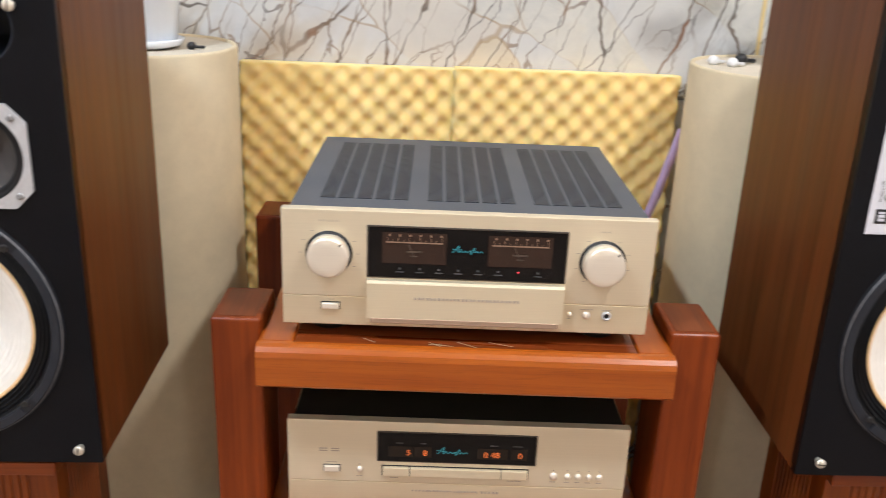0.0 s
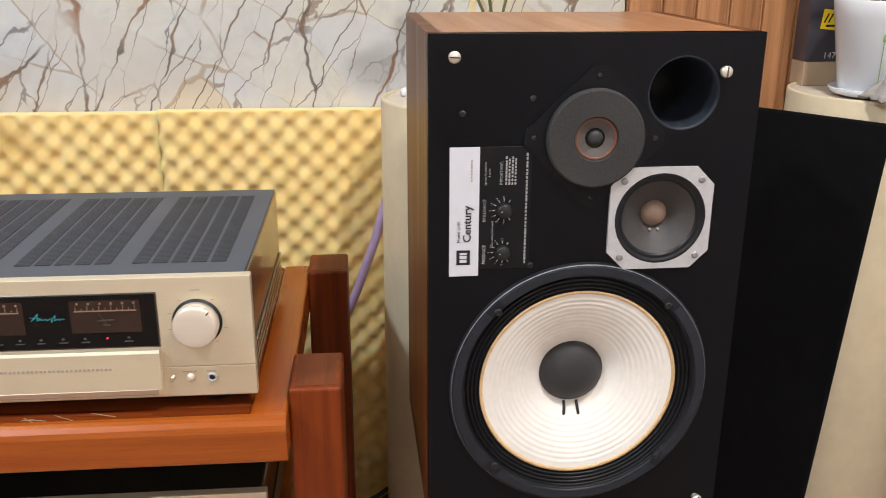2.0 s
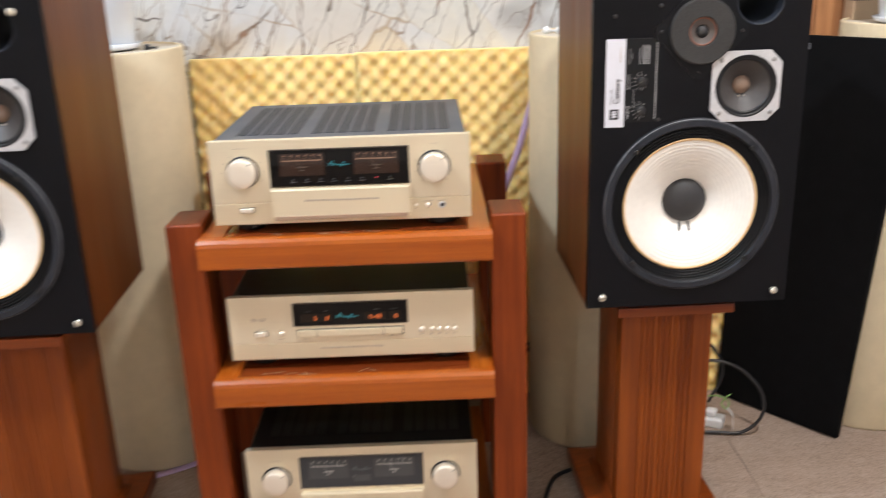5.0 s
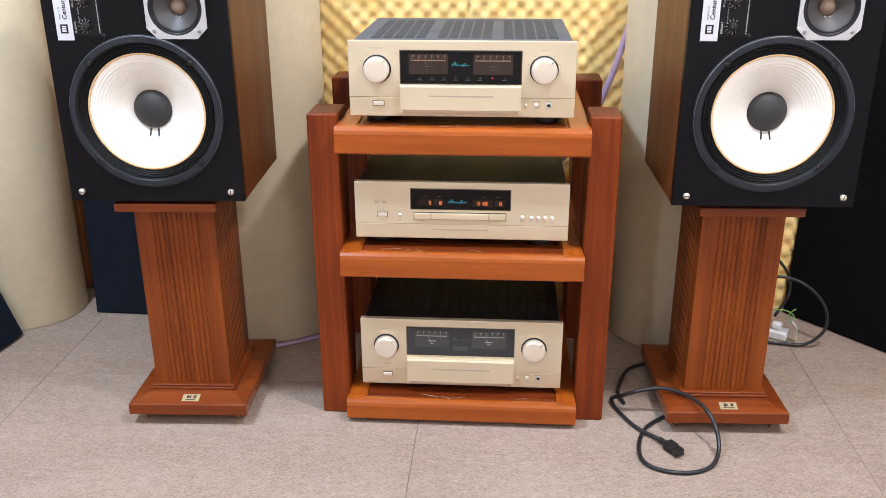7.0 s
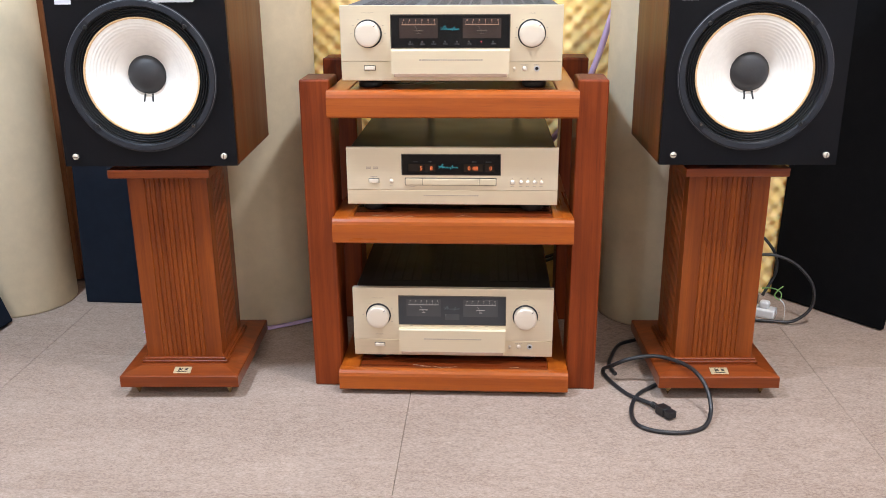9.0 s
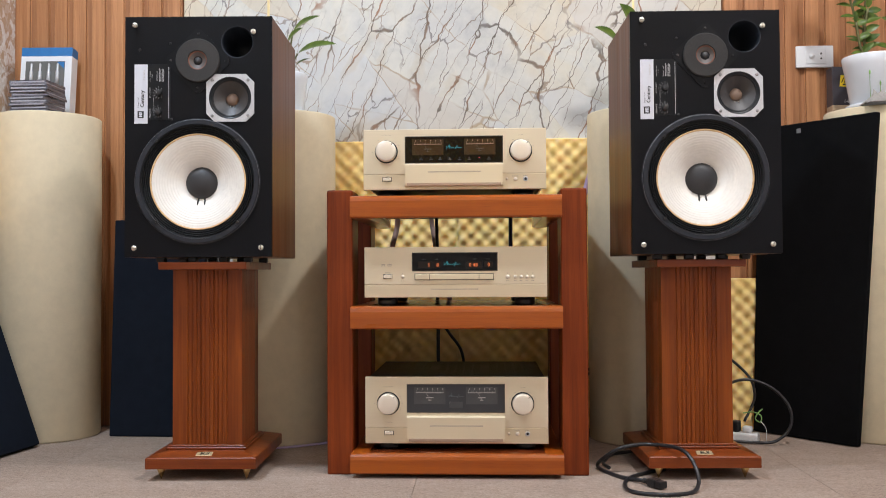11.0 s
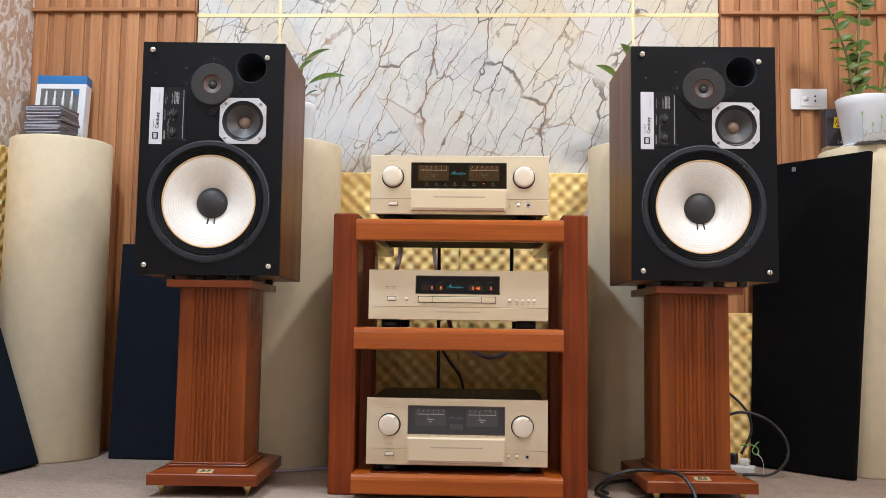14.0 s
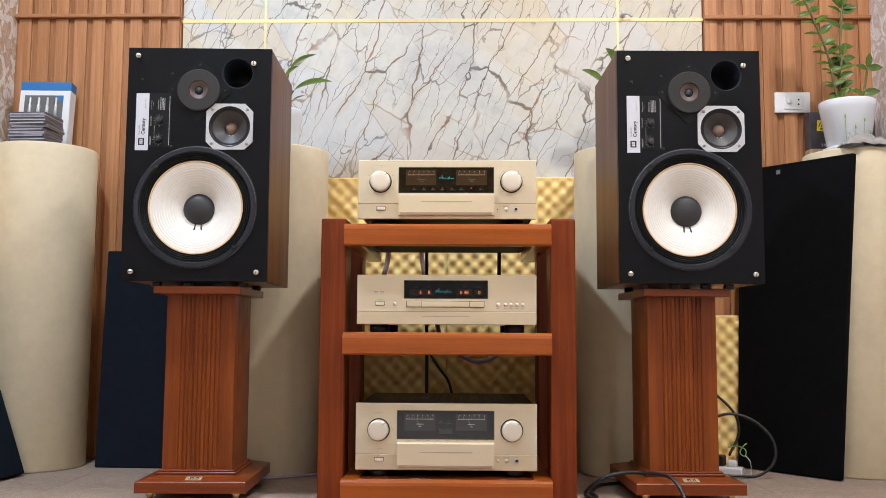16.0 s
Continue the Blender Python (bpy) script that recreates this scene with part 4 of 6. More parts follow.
def disc_player(m):
    ob = thing("disc_player", m, "champagne disc player with lit red digits on the middle shelf", "disc player", "hi-fi components")
    w, h, d, r = 0.465, 0.1285, 0.39, random.Random(9)
    face(ob, w, h, 0.033)
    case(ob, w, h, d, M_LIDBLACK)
    feet(ob, w, d, 0.0205)
    bm = bmesh.new()
    box(bm, -0.111, 0.1075, -0.0008, 0.002, 0.0665, 0.1145, 0.0006, 1)
    part("bezel", bm, M_BEZEL, ob)
    bm = bmesh.new()
    box(bm, -0.109, 0.1055, -0.0014, 0.001, 0.0685, 0.1125)
    dp = part("display", bm, M_DISPLAY, ob, "glossy black display window")
    for a, b in ((-0.096, -0.062), (-0.060, -0.036), (0.026, 0.068), (0.072, 0.094)):
        bm = bmesh.new()
        box(bm, a, b, -0.0018, -0.0013, 0.0755, 0.0925, 0.0004, 1)
        part("readout", bm, M_METER, dp, "dim readout window")
    for words, x in (("5", -0.0675), ("8", -0.045), ("0 48", 0.046), ("0", 0.085)):
        lettering("digits", words, 0.0088, pose(x, -0.0021, 0.0785, 90), M_RED, dp, "CENTER")["label"] = "lit orange-red digits"
    bm = bmesh.new()
    for a, b in ((-0.085, -0.075), (-0.052, -0.044), (0.044, 0.054), (0.074, 0.088)):
        box(bm, a, b, -0.0018, -0.0013, 0.0965, 0.0980)
    part("captions", bm, M_METER_GREY, dp, "tiny unreadable captions")
    emblem(dp, -0.008, 0.0865, 0.042, M_CYAN, -0.0018)
    for a, b in ((-0.1025, -0.066), (-0.065, 0.0595), (0.0605, 0.0965)):
        bm = bmesh.new()
        box(bm, a, b, -0.005, 0.001, 0.0455, 0.0595, 0.0012, 2)
        part("drawer_front" if b - a > 0.1 else "button", bm, M_CHAMP_DOOR, ob, "pale metal bar between two buttons" if b - a > 0.1 else "")
    bm = bmesh.new()
    box(bm, -0.1040, 0.0980, -0.0006, 0.001, 0.0440, 0.0610)
    part("button_gap", bm, M_DARK, ob)
    push_button(ob, -0.1725, 0.054, 0.021, 0.009, "power_button")
    round_button(ob, -0.134, 0.053, 0.0036)
    round_button(ob, 0.133, 0.0515, 0.0046)
    for x in (0.1525, 0.167, 0.182, 0.1965):
        round_button(ob, x, 0.0515, 0.0036)
    bm = bmesh.new()
    for x in (0.133, 0.1525, 0.167, 0.182, 0.1965, -0.134):
        bars(bm, x - 0.004, x + 0.004, 0.0415, 0.0430, 0, 2, r)
        bars(bm, x - 0.0016, x + 0.0016, 0.0600, 0.0615, 0, 1, r)
    bars(bm, -0.180, -0.165, 0.0625, 0.0640, 0, 4, r)
    bars(bm, -0.092, -0.08, 0.0405, 0.0418, 0, 3, r)
    bars(bm, 0.070, 0.090, 0.0405, 0.0418, 0, 4, r)
    bars(bm, -0.062, 0.030, 0.0195, 0.0222, 0, 19, r)
    bars(bm, 0.034, 0.060, 0.0192, 0.0226, 0, 5, r)
    part("captions", bm, M_PRINTGREY, ob, "fine unreadable print")
    bm = bmesh.new()
    for x in (-0.184, -0.168):
        box(bm, x - 0.0055, x + 0.0055, -0.0003, 0, 0.0800, 0.0818)
        box(bm, x - 0.0055, x + 0.0055, -0.0003, 0, 0.0835, 0.0853)
    part("format_marks", bm, M_PRINTGREY, ob, "two small printed format marks")
    return ob


disc_player(pose(0.1370, 1.1085, 0.4485))


# ---- loudspeakers ----
def loudspeaker(m, label):
    """Origin: bottom, middle of the front edge."""
    ob = thing("loudspeaker", m, label, "loudspeaker", "pair of loudspeakers")
    W, H, D = 0.366, 0.600, 0.335
    h = W / 2
    wx, wz = -0.002, 0.1875          # woofer
    px, pz, pr = 0.0965, 0.5355, 0.0405   # port
    mx, mz = 0.0800, 0.3950      # mid unit
    tx, tz = -0.0005, 0.4885       # tweeter
    # cabinet of four boards and a back
    for a, b, mat, n in ((-h, -h + 0.016, M_WALNUT, "side"), (h - 0.016, h, M_WALNUT, "side")):
        bm = bmesh.new()
        box(bm, a, b, 0.0, D, 0, H, 0.0015, 2)
        part("side_panel", bm, mat, ob, "walnut veneered side")
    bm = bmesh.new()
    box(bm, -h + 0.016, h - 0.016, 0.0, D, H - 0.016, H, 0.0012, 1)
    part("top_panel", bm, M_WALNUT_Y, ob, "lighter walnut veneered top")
    bm = bmesh.new()
    box(bm, -h + 0.016, h - 0.016, 0.0, D, 0, 0.016, 0.0012, 1)
    part("bottom_panel", bm, M_WALNUT_Y, ob)
    bm = bmesh.new()
    box(bm, -h + 0.016, h - 0.016, D - 0.016, D - 0.002, 0.016, H - 0.016)
    part("back_panel", bm, M_BAFFLE, ob)
    # baffle with round openings for the port, the woofer and the mid unit
    holes = ((px, pz, pr), (wx, wz, 0.141), (mx, mz, 0.050))
    t = bmesh.new()
    outer = [t.verts.new((x, 0, z)) for x, z in ((-h, 0), (h, 0), (h, H), (-h, H))]
    edges = [t.edges.new((outer[i], outer[(i + 1) % 4])) for i in range(4)]
    rims = []
    for cx, cz, r in holes:
        ring = [t.verts.new((cx + r * math.cos(2 * math.pi * i / 56), 0, cz + r * math.sin(2 * math.pi * i / 56))) for i in range(56)]
        edges += [t.edges.new((ring[i], ring[(i + 1) % 56])) for i in range(56)]
        rims.append(ring)
    bmesh.ops.triangle_fill(t, edges=edges, use_beauty=True, use_dissolve=False, normal=(0, -1, 0))
    dead = [f for f in t.faces if any((f.calc_center_median().x - cx) ** 2 + (f.calc_center_median().z - cz) ** 2 < (0.985 * r) ** 2 for cx, cz, r in holes)]
    bmesh.ops.delete(t, geom=dead, context="FACES_ONLY")
    bmesh.ops.recalc_face_normals(t, faces=list(t.faces))
    for f in t.faces:
        if f.normal.y > 0:
            f.normal_flip()
    for v in t.verts:
        v.co.y = -0.0022
    ex = bmesh.ops.extrude_face_region(t, geom=list(t.faces))
    for v in ex["geom"]:
        if isinstance(v, bmesh.types.BMVert):
            v.co.y = 0.014
    bmesh.ops.recalc_face_normals(t, faces=list(t.faces))
    baffle = part("baffle", t, M_BAFFLE, ob, "matt black baffle")
    # port tube
    bm = bmesh.new()
    lathe(bm, [(pr + 0.001, -0.0005), (pr - 0.001, 0.0006), (pr - 0.003, -0.004), (pr - 0.004, -0.12), (0, -0.12)], on_front(px, pz, -0.0022), 48)
    part("port", bm, M_PORT, ob, "round open bass port")
    # woofer
    WOOF = on_front(wx, wz, -0.0022) @ Matrix.Diagonal((1.02, 1.02, 1, 1))
    bm = bmesh.new()
    lathe(bm, [(0.1385, -0.004), (0.1385, 0.0035), (0.1395, 0.0048), (0.1500, 0.0048), (0.1515, 0.0036), (0.1525, 0.0018), (0.1535, 0.0016), (0.1540, 0.0)], WOOF, 128, False)
    wf = part("woofer", bm, M_GASKET, ob, "large white-coned woofer in a black frame")
    bm = bmesh.new()
    lathe(bm, [(0.1512, 0.0046), (0.1518, 0.0040), (0.1521, 0.0034)], on_front(wx, wz, -0.0020) @ Matrix.Diagonal((1.02, 1.02, 1, 1)), 96)
    part("rim", bm, M_RIM, wf, "thin worn grey rim")
    for q in range(4):           # four arcs of padding, parted at the bolts
        t = bmesh.new()
        arcs = []
        for i in range(17):
            a = radians(49.0 + 90 * q + 82.0 * i / 16)
            arcs.append([t.verts.new((r * math.cos(a), r * math.sin(a), z)) for r, z in ((0.1396, 0.0044), (0.1400, 0.0060), (0.1494, 0.0060), (0.1500, 0.0044))])
        for a, b in zip(arcs, arcs[1:]):
            for i in range(3):
                t.faces.new([a[i], a[i + 1], b[i + 1], b[i]])
        t.faces.new(arcs[0])
        t.faces.new(list(reversed(arcs[-1])))
        bmesh.ops.recalc_face_normals(t, faces=list(t.faces))
        bm = bmesh.new()
        join(bm, t, WOOF)
        part("gasket_pad", bm, M_PAD, wf, "slate-grey gasket arc between two bolts")
    bm = bmesh.new()
    prof = [(0.1392, 0.0030), (0.1370, -0.003)]
    for i in range(25):
        f = i / 24
        prof.append((0.137 - 0.0195 * f, -0.004 + 0.0022 * math.cos(f * 2 * math.pi * 4) - 0.0015 * f))
    lathe(bm, prof, WOOF, 80)
    part("surround", bm, M_SURROUND, wf, "ribbed black surround")
    bm = bmesh.new()
    lathe(bm, [(0.1182, -0.0052), (0.1178, -0.0034), (0.1144, -0.0034), (0.1134, -0.0056)], WOOF, 80)
    part("cone_edge", bm, M_CONE_EDGE, wf, "tan glued edge of the cone")
    bm = bmesh.new()
    prof = []
    for i in range(49):
        f = i / 48
        r = 0.1145 - 0.0775 * f
        y = -0.005 - 0.037 * (f ** 1.55)
        rib = 0.0
        if 0.10 < f < 0.72:
            rib = 0.00052 * math.cos((f - 0.10) / 0.62 * 2 * math.pi * 8)
        prof.append((r, y + rib))
    lathe(bm, prof, WOOF, 80)
    part("cone", bm, M_CONE, wf, "white paper cone with concentric ribs")
    bm = bmesh.new()
    lathe(bm, [(0.0400, -0.0435), (0.0392, -0.0400), (0.0345, -0.0335), (0.027, -0.0285), (0.018, -0.0252), (0.009, -0.0237), (0, -0.0232)], WOOF, 56)
    part("dust_cap", bm, M_CAP, wf, "dark grey dust cap")
    for dx in (-0.0075, 0.0085):
        bm = bmesh.new()
        sweep(bm, [(wx + dx, 0.036, wz - 0.040), (wx + dx * 1.05, 0.0310, wz - 0.047), (wx + dx * 1.15, 0.0285, wz - 0.054), (wx + dx * 1.2, 0.0300, wz - 0.0575)], disc(0.0020, 8), 4)
        part("lead_wire", bm, M_RUBBER, wf, "black lead wire through the cone")
    for a in (45, 135, 225, 315):
        c, s = math.cos(radians(a)) * 0.1425, math.sin(radians(a)) * 0.1425
        bm = bmesh.new()
        lathe(bm, [(0.0048, 0.0046), (0.0046, 0.0062), (0.0036, 0.0068), (0.0012, 0.0068), (0, 0.0058)], on_front(wx + c, wz + s, -0.0022), 14)
        part("bolt", bm, M_DARKSCREW, wf)
    # mid unit on an eight-sided plate
    q, cc = 0.0595, 0.0205
    outline = [(-q + cc, -q), (q - cc, -q), (q, -q + cc), (q, q - cc), (q - cc, q), (-q + cc, q), (-q, q - cc), (-q, -q + cc)]
    t = bmesh.new()
    ov = [t.verts.new((mx + a, -0.0062, mz + b)) for a, b in outline]
    ring = [t.verts.new((mx + 0.0528 * math.cos(2 * math.pi * i / 48), -0.0062, mz + 0.0528 * math.sin(2 * math.pi * i / 48))) for i in range(48)]
    ed = [t.edges.new((ov[i], ov[(i + 1) % 8])) for i in range(8)] + [t.edges.new((ring[i], ring[(i + 1) % 48])) for i in range(48)]
    bmesh.ops.triangle_fill(t, edges=ed, use_beauty=True, use_dissolve=False, normal=(0, -1, 0))
    dead = [f for f in t.faces if (f.calc_center_median().x - mx) ** 2 + (f.calc_center_median().z - mz) ** 2 < 0.0518 ** 2]
    bmesh.ops.delete(t, geom=dead, context="FACES_ONLY")
    ex = bmesh.ops.extrude_face_region(t, geom=list(t.faces))
    for v in ex["geom"]:
        if isinstance(v, bmesh.types.BMVert):
            v.co.y = -0.0022
    bmesh.ops.recalc_face_normals(t, faces=list(t.faces))
    md = part("mid_driver", t, M_ALU, ob, "midrange unit on a silver eight-sided plate")
    bm = bmesh.new()
    lathe(bm, [(0.0530, 0.0038), (0.0515, 0.0044), (0.0490, 0.0030), (0.0470, 0.0010), (0.0455, 0.0022), (0.0440, 0.0005), (0.0428, -0.001)], on_front(mx, mz, -0.0022), 56)
    part("surround", bm, M_SURROUND, md, "black rubber ring")
    bm = bmesh.new()
    lathe(bm, [(0.0430, -0.001), (0.036, -0.0055), (0.028, -0.0110), (0.020, -0.0165), (0.0150, -0.0200)], on_front(mx, mz, -0.0022), 48)
    part("cone", bm, M_MIDCONE, md, "grey cone")
    bm = bmesh.new()
    lathe(bm, [(0.0155, -0.0200), (0.0140, -0.0168), (0.0095, -0.0138), (0.0045, -0.0124), (0, -0.0120)], on_front(mx, mz, -0.0022), 32)
    part("dust_cap", bm, M_MIDCAP, md, "tan dust cap")
    bm = bmesh.new()
    for dx in (-0.004, 0.005):
        lathe(bm, [(0.0016, -0.002), (0.0014, 0.0012), (0, 0.0018)], on_front(mx + dx, mz - 0.0185, 0.0135), 8)
    part("lead_wire", bm, M_SCREW, md)
    for sx in (-1, 1):
        for sz in (-1, 1):
            bm = bmesh.new()
            lathe(bm, [(0.0040, 0.004), (0.0038, 0.0054), (0.0012, 0.006), (0, 0.0052)], on_front(mx + sx * 0.0445, mz + sz * 0.0445, -0.0022), 14)
            part("screw", bm, M_GREYSCREW, md)
    # tweeter: diamond plate, foam ring, small cone
    bm = bmesh.new()
    dq = 0.0785
    corner = []
    for k in range(4):
        a0 = 90 * k - 1
        for da in (-5, 5):
            a = radians(a0 + da)
            corner.append((math.cos(a) * dq, math.sin(a) * dq))
    prism(bm, [(a, b) for a, b in corner], 0.0, 0.0024, on_front(tx, tz, -0.0022))
    tw = part("tweeter", bm, M_TWPLATE, ob, "tweeter on a black diamond plate")
    bm = bmesh.new()
    lathe(bm, [(0.0235, 0.002), (0.0238, 0.0095), (0.0250, 0.0108), (0.0520, 0.0108), (0.0540, 0.0092), (0.0545, 0.002)], on_front(tx, tz, -0.0022), 72, False)
    part("foam_ring", bm, M_FOAMGREY, tw, "grey foam ring")
    bm = bmesh.new()
    lathe(bm, [(0.0236, 0.007), (0.0222, 0.0078), (0.0205, 0.0062)], on_front(tx, tz, -0.0022), 40)
    part("rim", bm, M_COPPER, tw, "copper-coloured rim")
    bm = bmesh.new()
    lathe(bm, [(0.0206, 0.0062), (0.0150, 0.0040), (0.0092, 0.0022), (0.0085, 0.0018)], on_front(tx, tz, -0.0018), 40)
    part("cone", bm, M_TWEET, tw)
    bm = bmesh.new()
    lathe(bm, [(0.0092, 0.0018), (0.0088, 0.0036), (0.0065, 0.0056), (0.0033, 0.0067), (0, 0.0070)], on_front(tx, tz, -0.0018), 32)
    part("dome", bm, M_CAP, tw)
    for k in range(4):
        a = radians(90 * k - 1)
        bm = bmesh.new()
        lathe(bm, [(0.0030, 0.002), (0.0028, 0.0034), (0.001, 0.004), (0, 0.0034)], on_front(tx + math.cos(a) * 0.0675, tz + math.sin(a) * 0.0675, -0.0022), 12)
        part("screw", bm, M_DARKSCREW, tw)
    # grille posts, pale slotted heads
    for x, z in ((-0.156, 0.577), (0.1385, 0.559), (-0.1565, 0.0225), (0.1575, 0.0225)):
        bm = bmesh.new()
        lathe(bm, [(0.0042, 0.0), (0.0042, 0.006), (0.0064, 0.0065), (0.0066, 0.0092), (0.0052, 0.0112), (0, 0.0118)], on_front(x, z, -0.0022), 20)
        gs = part("grille_stud", bm, M_SCREW, ob, "pale slotted metal stud")
        bm = bmesh.new()
        join(bm, box(bmesh.new(), -0.0055, 0.0055, -0.0145, -0.0130, -0.0007, 0.0007), pose(x, 0, z, 0, 50 + x * 300, 0))
        part("slot", bm, M_BEZEL, gs)
    for x, z in ((-0.146, 0.517), (-0.067, 0.343), (-0.070, 0.532), (0.072, 0.488)):
        bm = bmesh.new()
        lathe(bm, [(0.0036, 0.0), (0.0034, 0.0012), (0.001, 0.0016), (0, 0.001)], on_front(x, z, -0.0022), 12)
        part("screw", bm, M_DARKSCREW, ob)
    # printed plates
    bm = bmesh.new()
    box(bm, -0.1595, -0.1265, -0.0030, -0.0018, 0.3325, 0.4805, 0.0003, 1)
    lab = part("name_plate", bm, M_LABEL, ob, "silver name plate with upright lettering")
    bm = bmesh.new()
    box(bm, -0.1515, -0.1360, -0.0034, -0.0029, 0.3460, 0.3635, 0.0003, 1)
    part("emblem_square", bm, M_INK, lab, "black square emblem")
    bm = bmesh.new()
    for i, (a, b) in enumerate(((0.3490, 0.3525), (0.3535, 0.3570), (0.3580, 0.3605))):
        box(bm, -0.1478, -0.1398, -0.0037, -0.0033, a, b)
    part("emblem_bars", bm, M_LABEL, lab)

    def upright(words, height, x, z, mat, parent, align="LEFT", bold=0.0):
        lettering("lettering", words, height, pose(x, -0.0036, z) @ pose(0, 0, 0, 90) @ pose(0, 0, 0, 0, 0, 90), mat, parent, align, bold)

    upright("Century", 0.0088, -0.1355, 0.3725, M_INK, lab, "LEFT", 0.00022)
    upright("Model L100", 0.0036, -0.1475, 0.3725, M_INK, lab)
    bm = bmesh.new()
    bars(bm, 0, 0.026, 0, 0.0016, 0, 7, random.Random(3))
    part("serial_print", bm, M_PRINTGREY, lab).matrix_local = pose(-0.1345, -0.0032, 0.442, 0, -90, 0)
    bm = bmesh.new()
    box(bm, -0.1265, -0.0690, -0.0028, -0.0018, 0.3405, 0.4805, 0.0003, 1)
    ctl = part("control_plate", bm, M_PLATE, ob, "black control plate with white print")
    upright("PRESENCE", 0.0034, -0.1190, 0.3465, M_PRINT, ctl, "LEFT", 0.0001)
    upright("BRILLIANCE", 0.0034, -0.1190, 0.3960, M_PRINT, ctl)
    upright("Laboratory Standard", 0.0026, -0.1105, 0.3655, M_PRINT, ctl)
    upright("IMPORTANT:", 0.0032, -0.1010, 0.4380, M_PRINT, ctl)
    upright("System Impedance", 0.0024, -0.1190, 0.4380, M_PRINT, ctl)
    upright("8 ohms", 0.0022, -0.1145, 0.4470, M_PRINT, ctl)
    bm = bmesh.new()
    r = random.Random(5)
    for k in range(4):
        t = bars(bmesh.new(), 0, 0.033 - 0.003 * (k % 2), 0, 0.0018, 0, 8, r)
        join(bm, t, pose(-0.0960 + k * 0.0034, -0.0028, 0.4380, 0, -90, 0))
    t = bars(bmesh.new(), 0, 0.128, 0, 0.0019, 0, 30, r)
    join(bm, t, pose(-0.0730, -0.0028, 0.3460, 0, -90, 0))
    part("fine_print", bm, M_PRINT, ctl, "lines of unreadable white print")
    for kz, kx in ((0.4090, -0.0985), (0.3600, -0.0995)):
        bm = bmesh.new()
        for i in range(9):
            a = radians(-30 + i * 30)
            c, s = math.cos(a + math.pi / 2), math.sin(a + math.pi / 2)
            join(bm, box(bmesh.new(), -0.0017, 0.0017, -0.0004, 0, -0.0004, 0.0004), pose(kx + c * 0.0118, -0.0028, kz + s * 0.0118, 0, -math.degrees(a) - 90, 0))
        part("dial_marks", bm, M_PRINT, ctl)
        for num, a in (("0", 180), ("+1", 150), ("+2", 120), ("+3", 90), ("-1", 210), ("-2", 240), ("-3", 270)):
            c, s = math.cos(radians(a)), math.sin(radians(a))
            upright(num, 0.0020, kx + c * 0.0150, kz + s * 0.0150, M_PRINT, ctl, "CENTER")
        bm = bmesh.new()
        lathe(bm, [(0.0082, 0.0), (0.0078, 0.007), (0.0066, 0.0080), (0, 0.0080)], on_front(kx, kz, -0.0026), 24)
        kb = part("level_knob", bm, M_RUBBER, ob, "small black level knob")
        bm = bmesh.new()
        box(bm, kx - 0.0045, kx - 0.0030, -0.0111, -0.0100, kz - 0.0006, kz + 0.0006)
        part("pointer_dot", bm, M_PRINT, kb)
    # rubber pads below
    for x in (-0.11, -0.03, 0.05, 0.11):
        for y in (0.06, 0.25):
            bm = bmesh.new()
            box(bm, x - 0.011, x + 0.011, y - 0.011, y + 0.011, -0.0125, 0.0, 0.002, 1)
            part("pad", bm, M_RUBBER, ob)
    return ob


loudspeaker(pose(-0.4975, 1.0215, 0.5535, 0, 0, 2.4), "vintage walnut loudspeaker with black baffle on a stand")
loudspeaker(pose(0.7570, 1.0555, 0.5545, 0, 0, 1.2), "vintage walnut loudspeaker with black baffle on a stand")


# ---- stands ----
def fluted(hw, hd, lim):
    """Outline of a column whose four faces carry upright flutes."""
    out = []

    def side(n, half):
        pts = [(-half, 0.0)]
        a0, a1 = -half * lim, half * lim
        step = (a1 - a0) / n
        for i in range(n):
            a = a0 + i * step
            for f, d in ((0.0, 0.0), (0.30, 0.0), (0.38, 0.0013), (0.48, 0.0020), (0.58, 0.0013), (0.66, 0.0)):
                pts.append((a + f * step, d))
        pts.append((half - 0.0001, 0.0))
        return pts

    for u, d in side(10, hw):
        out.append((u, -hd + d))
    for u, d in side(10, hd):
        out.append((hw - d, u))
    for u, d in side(10, hw):
        out.append((-u, hd - d))
    for u, d in side(10, hd):
        out.append((-hw + d, -u))
    return out


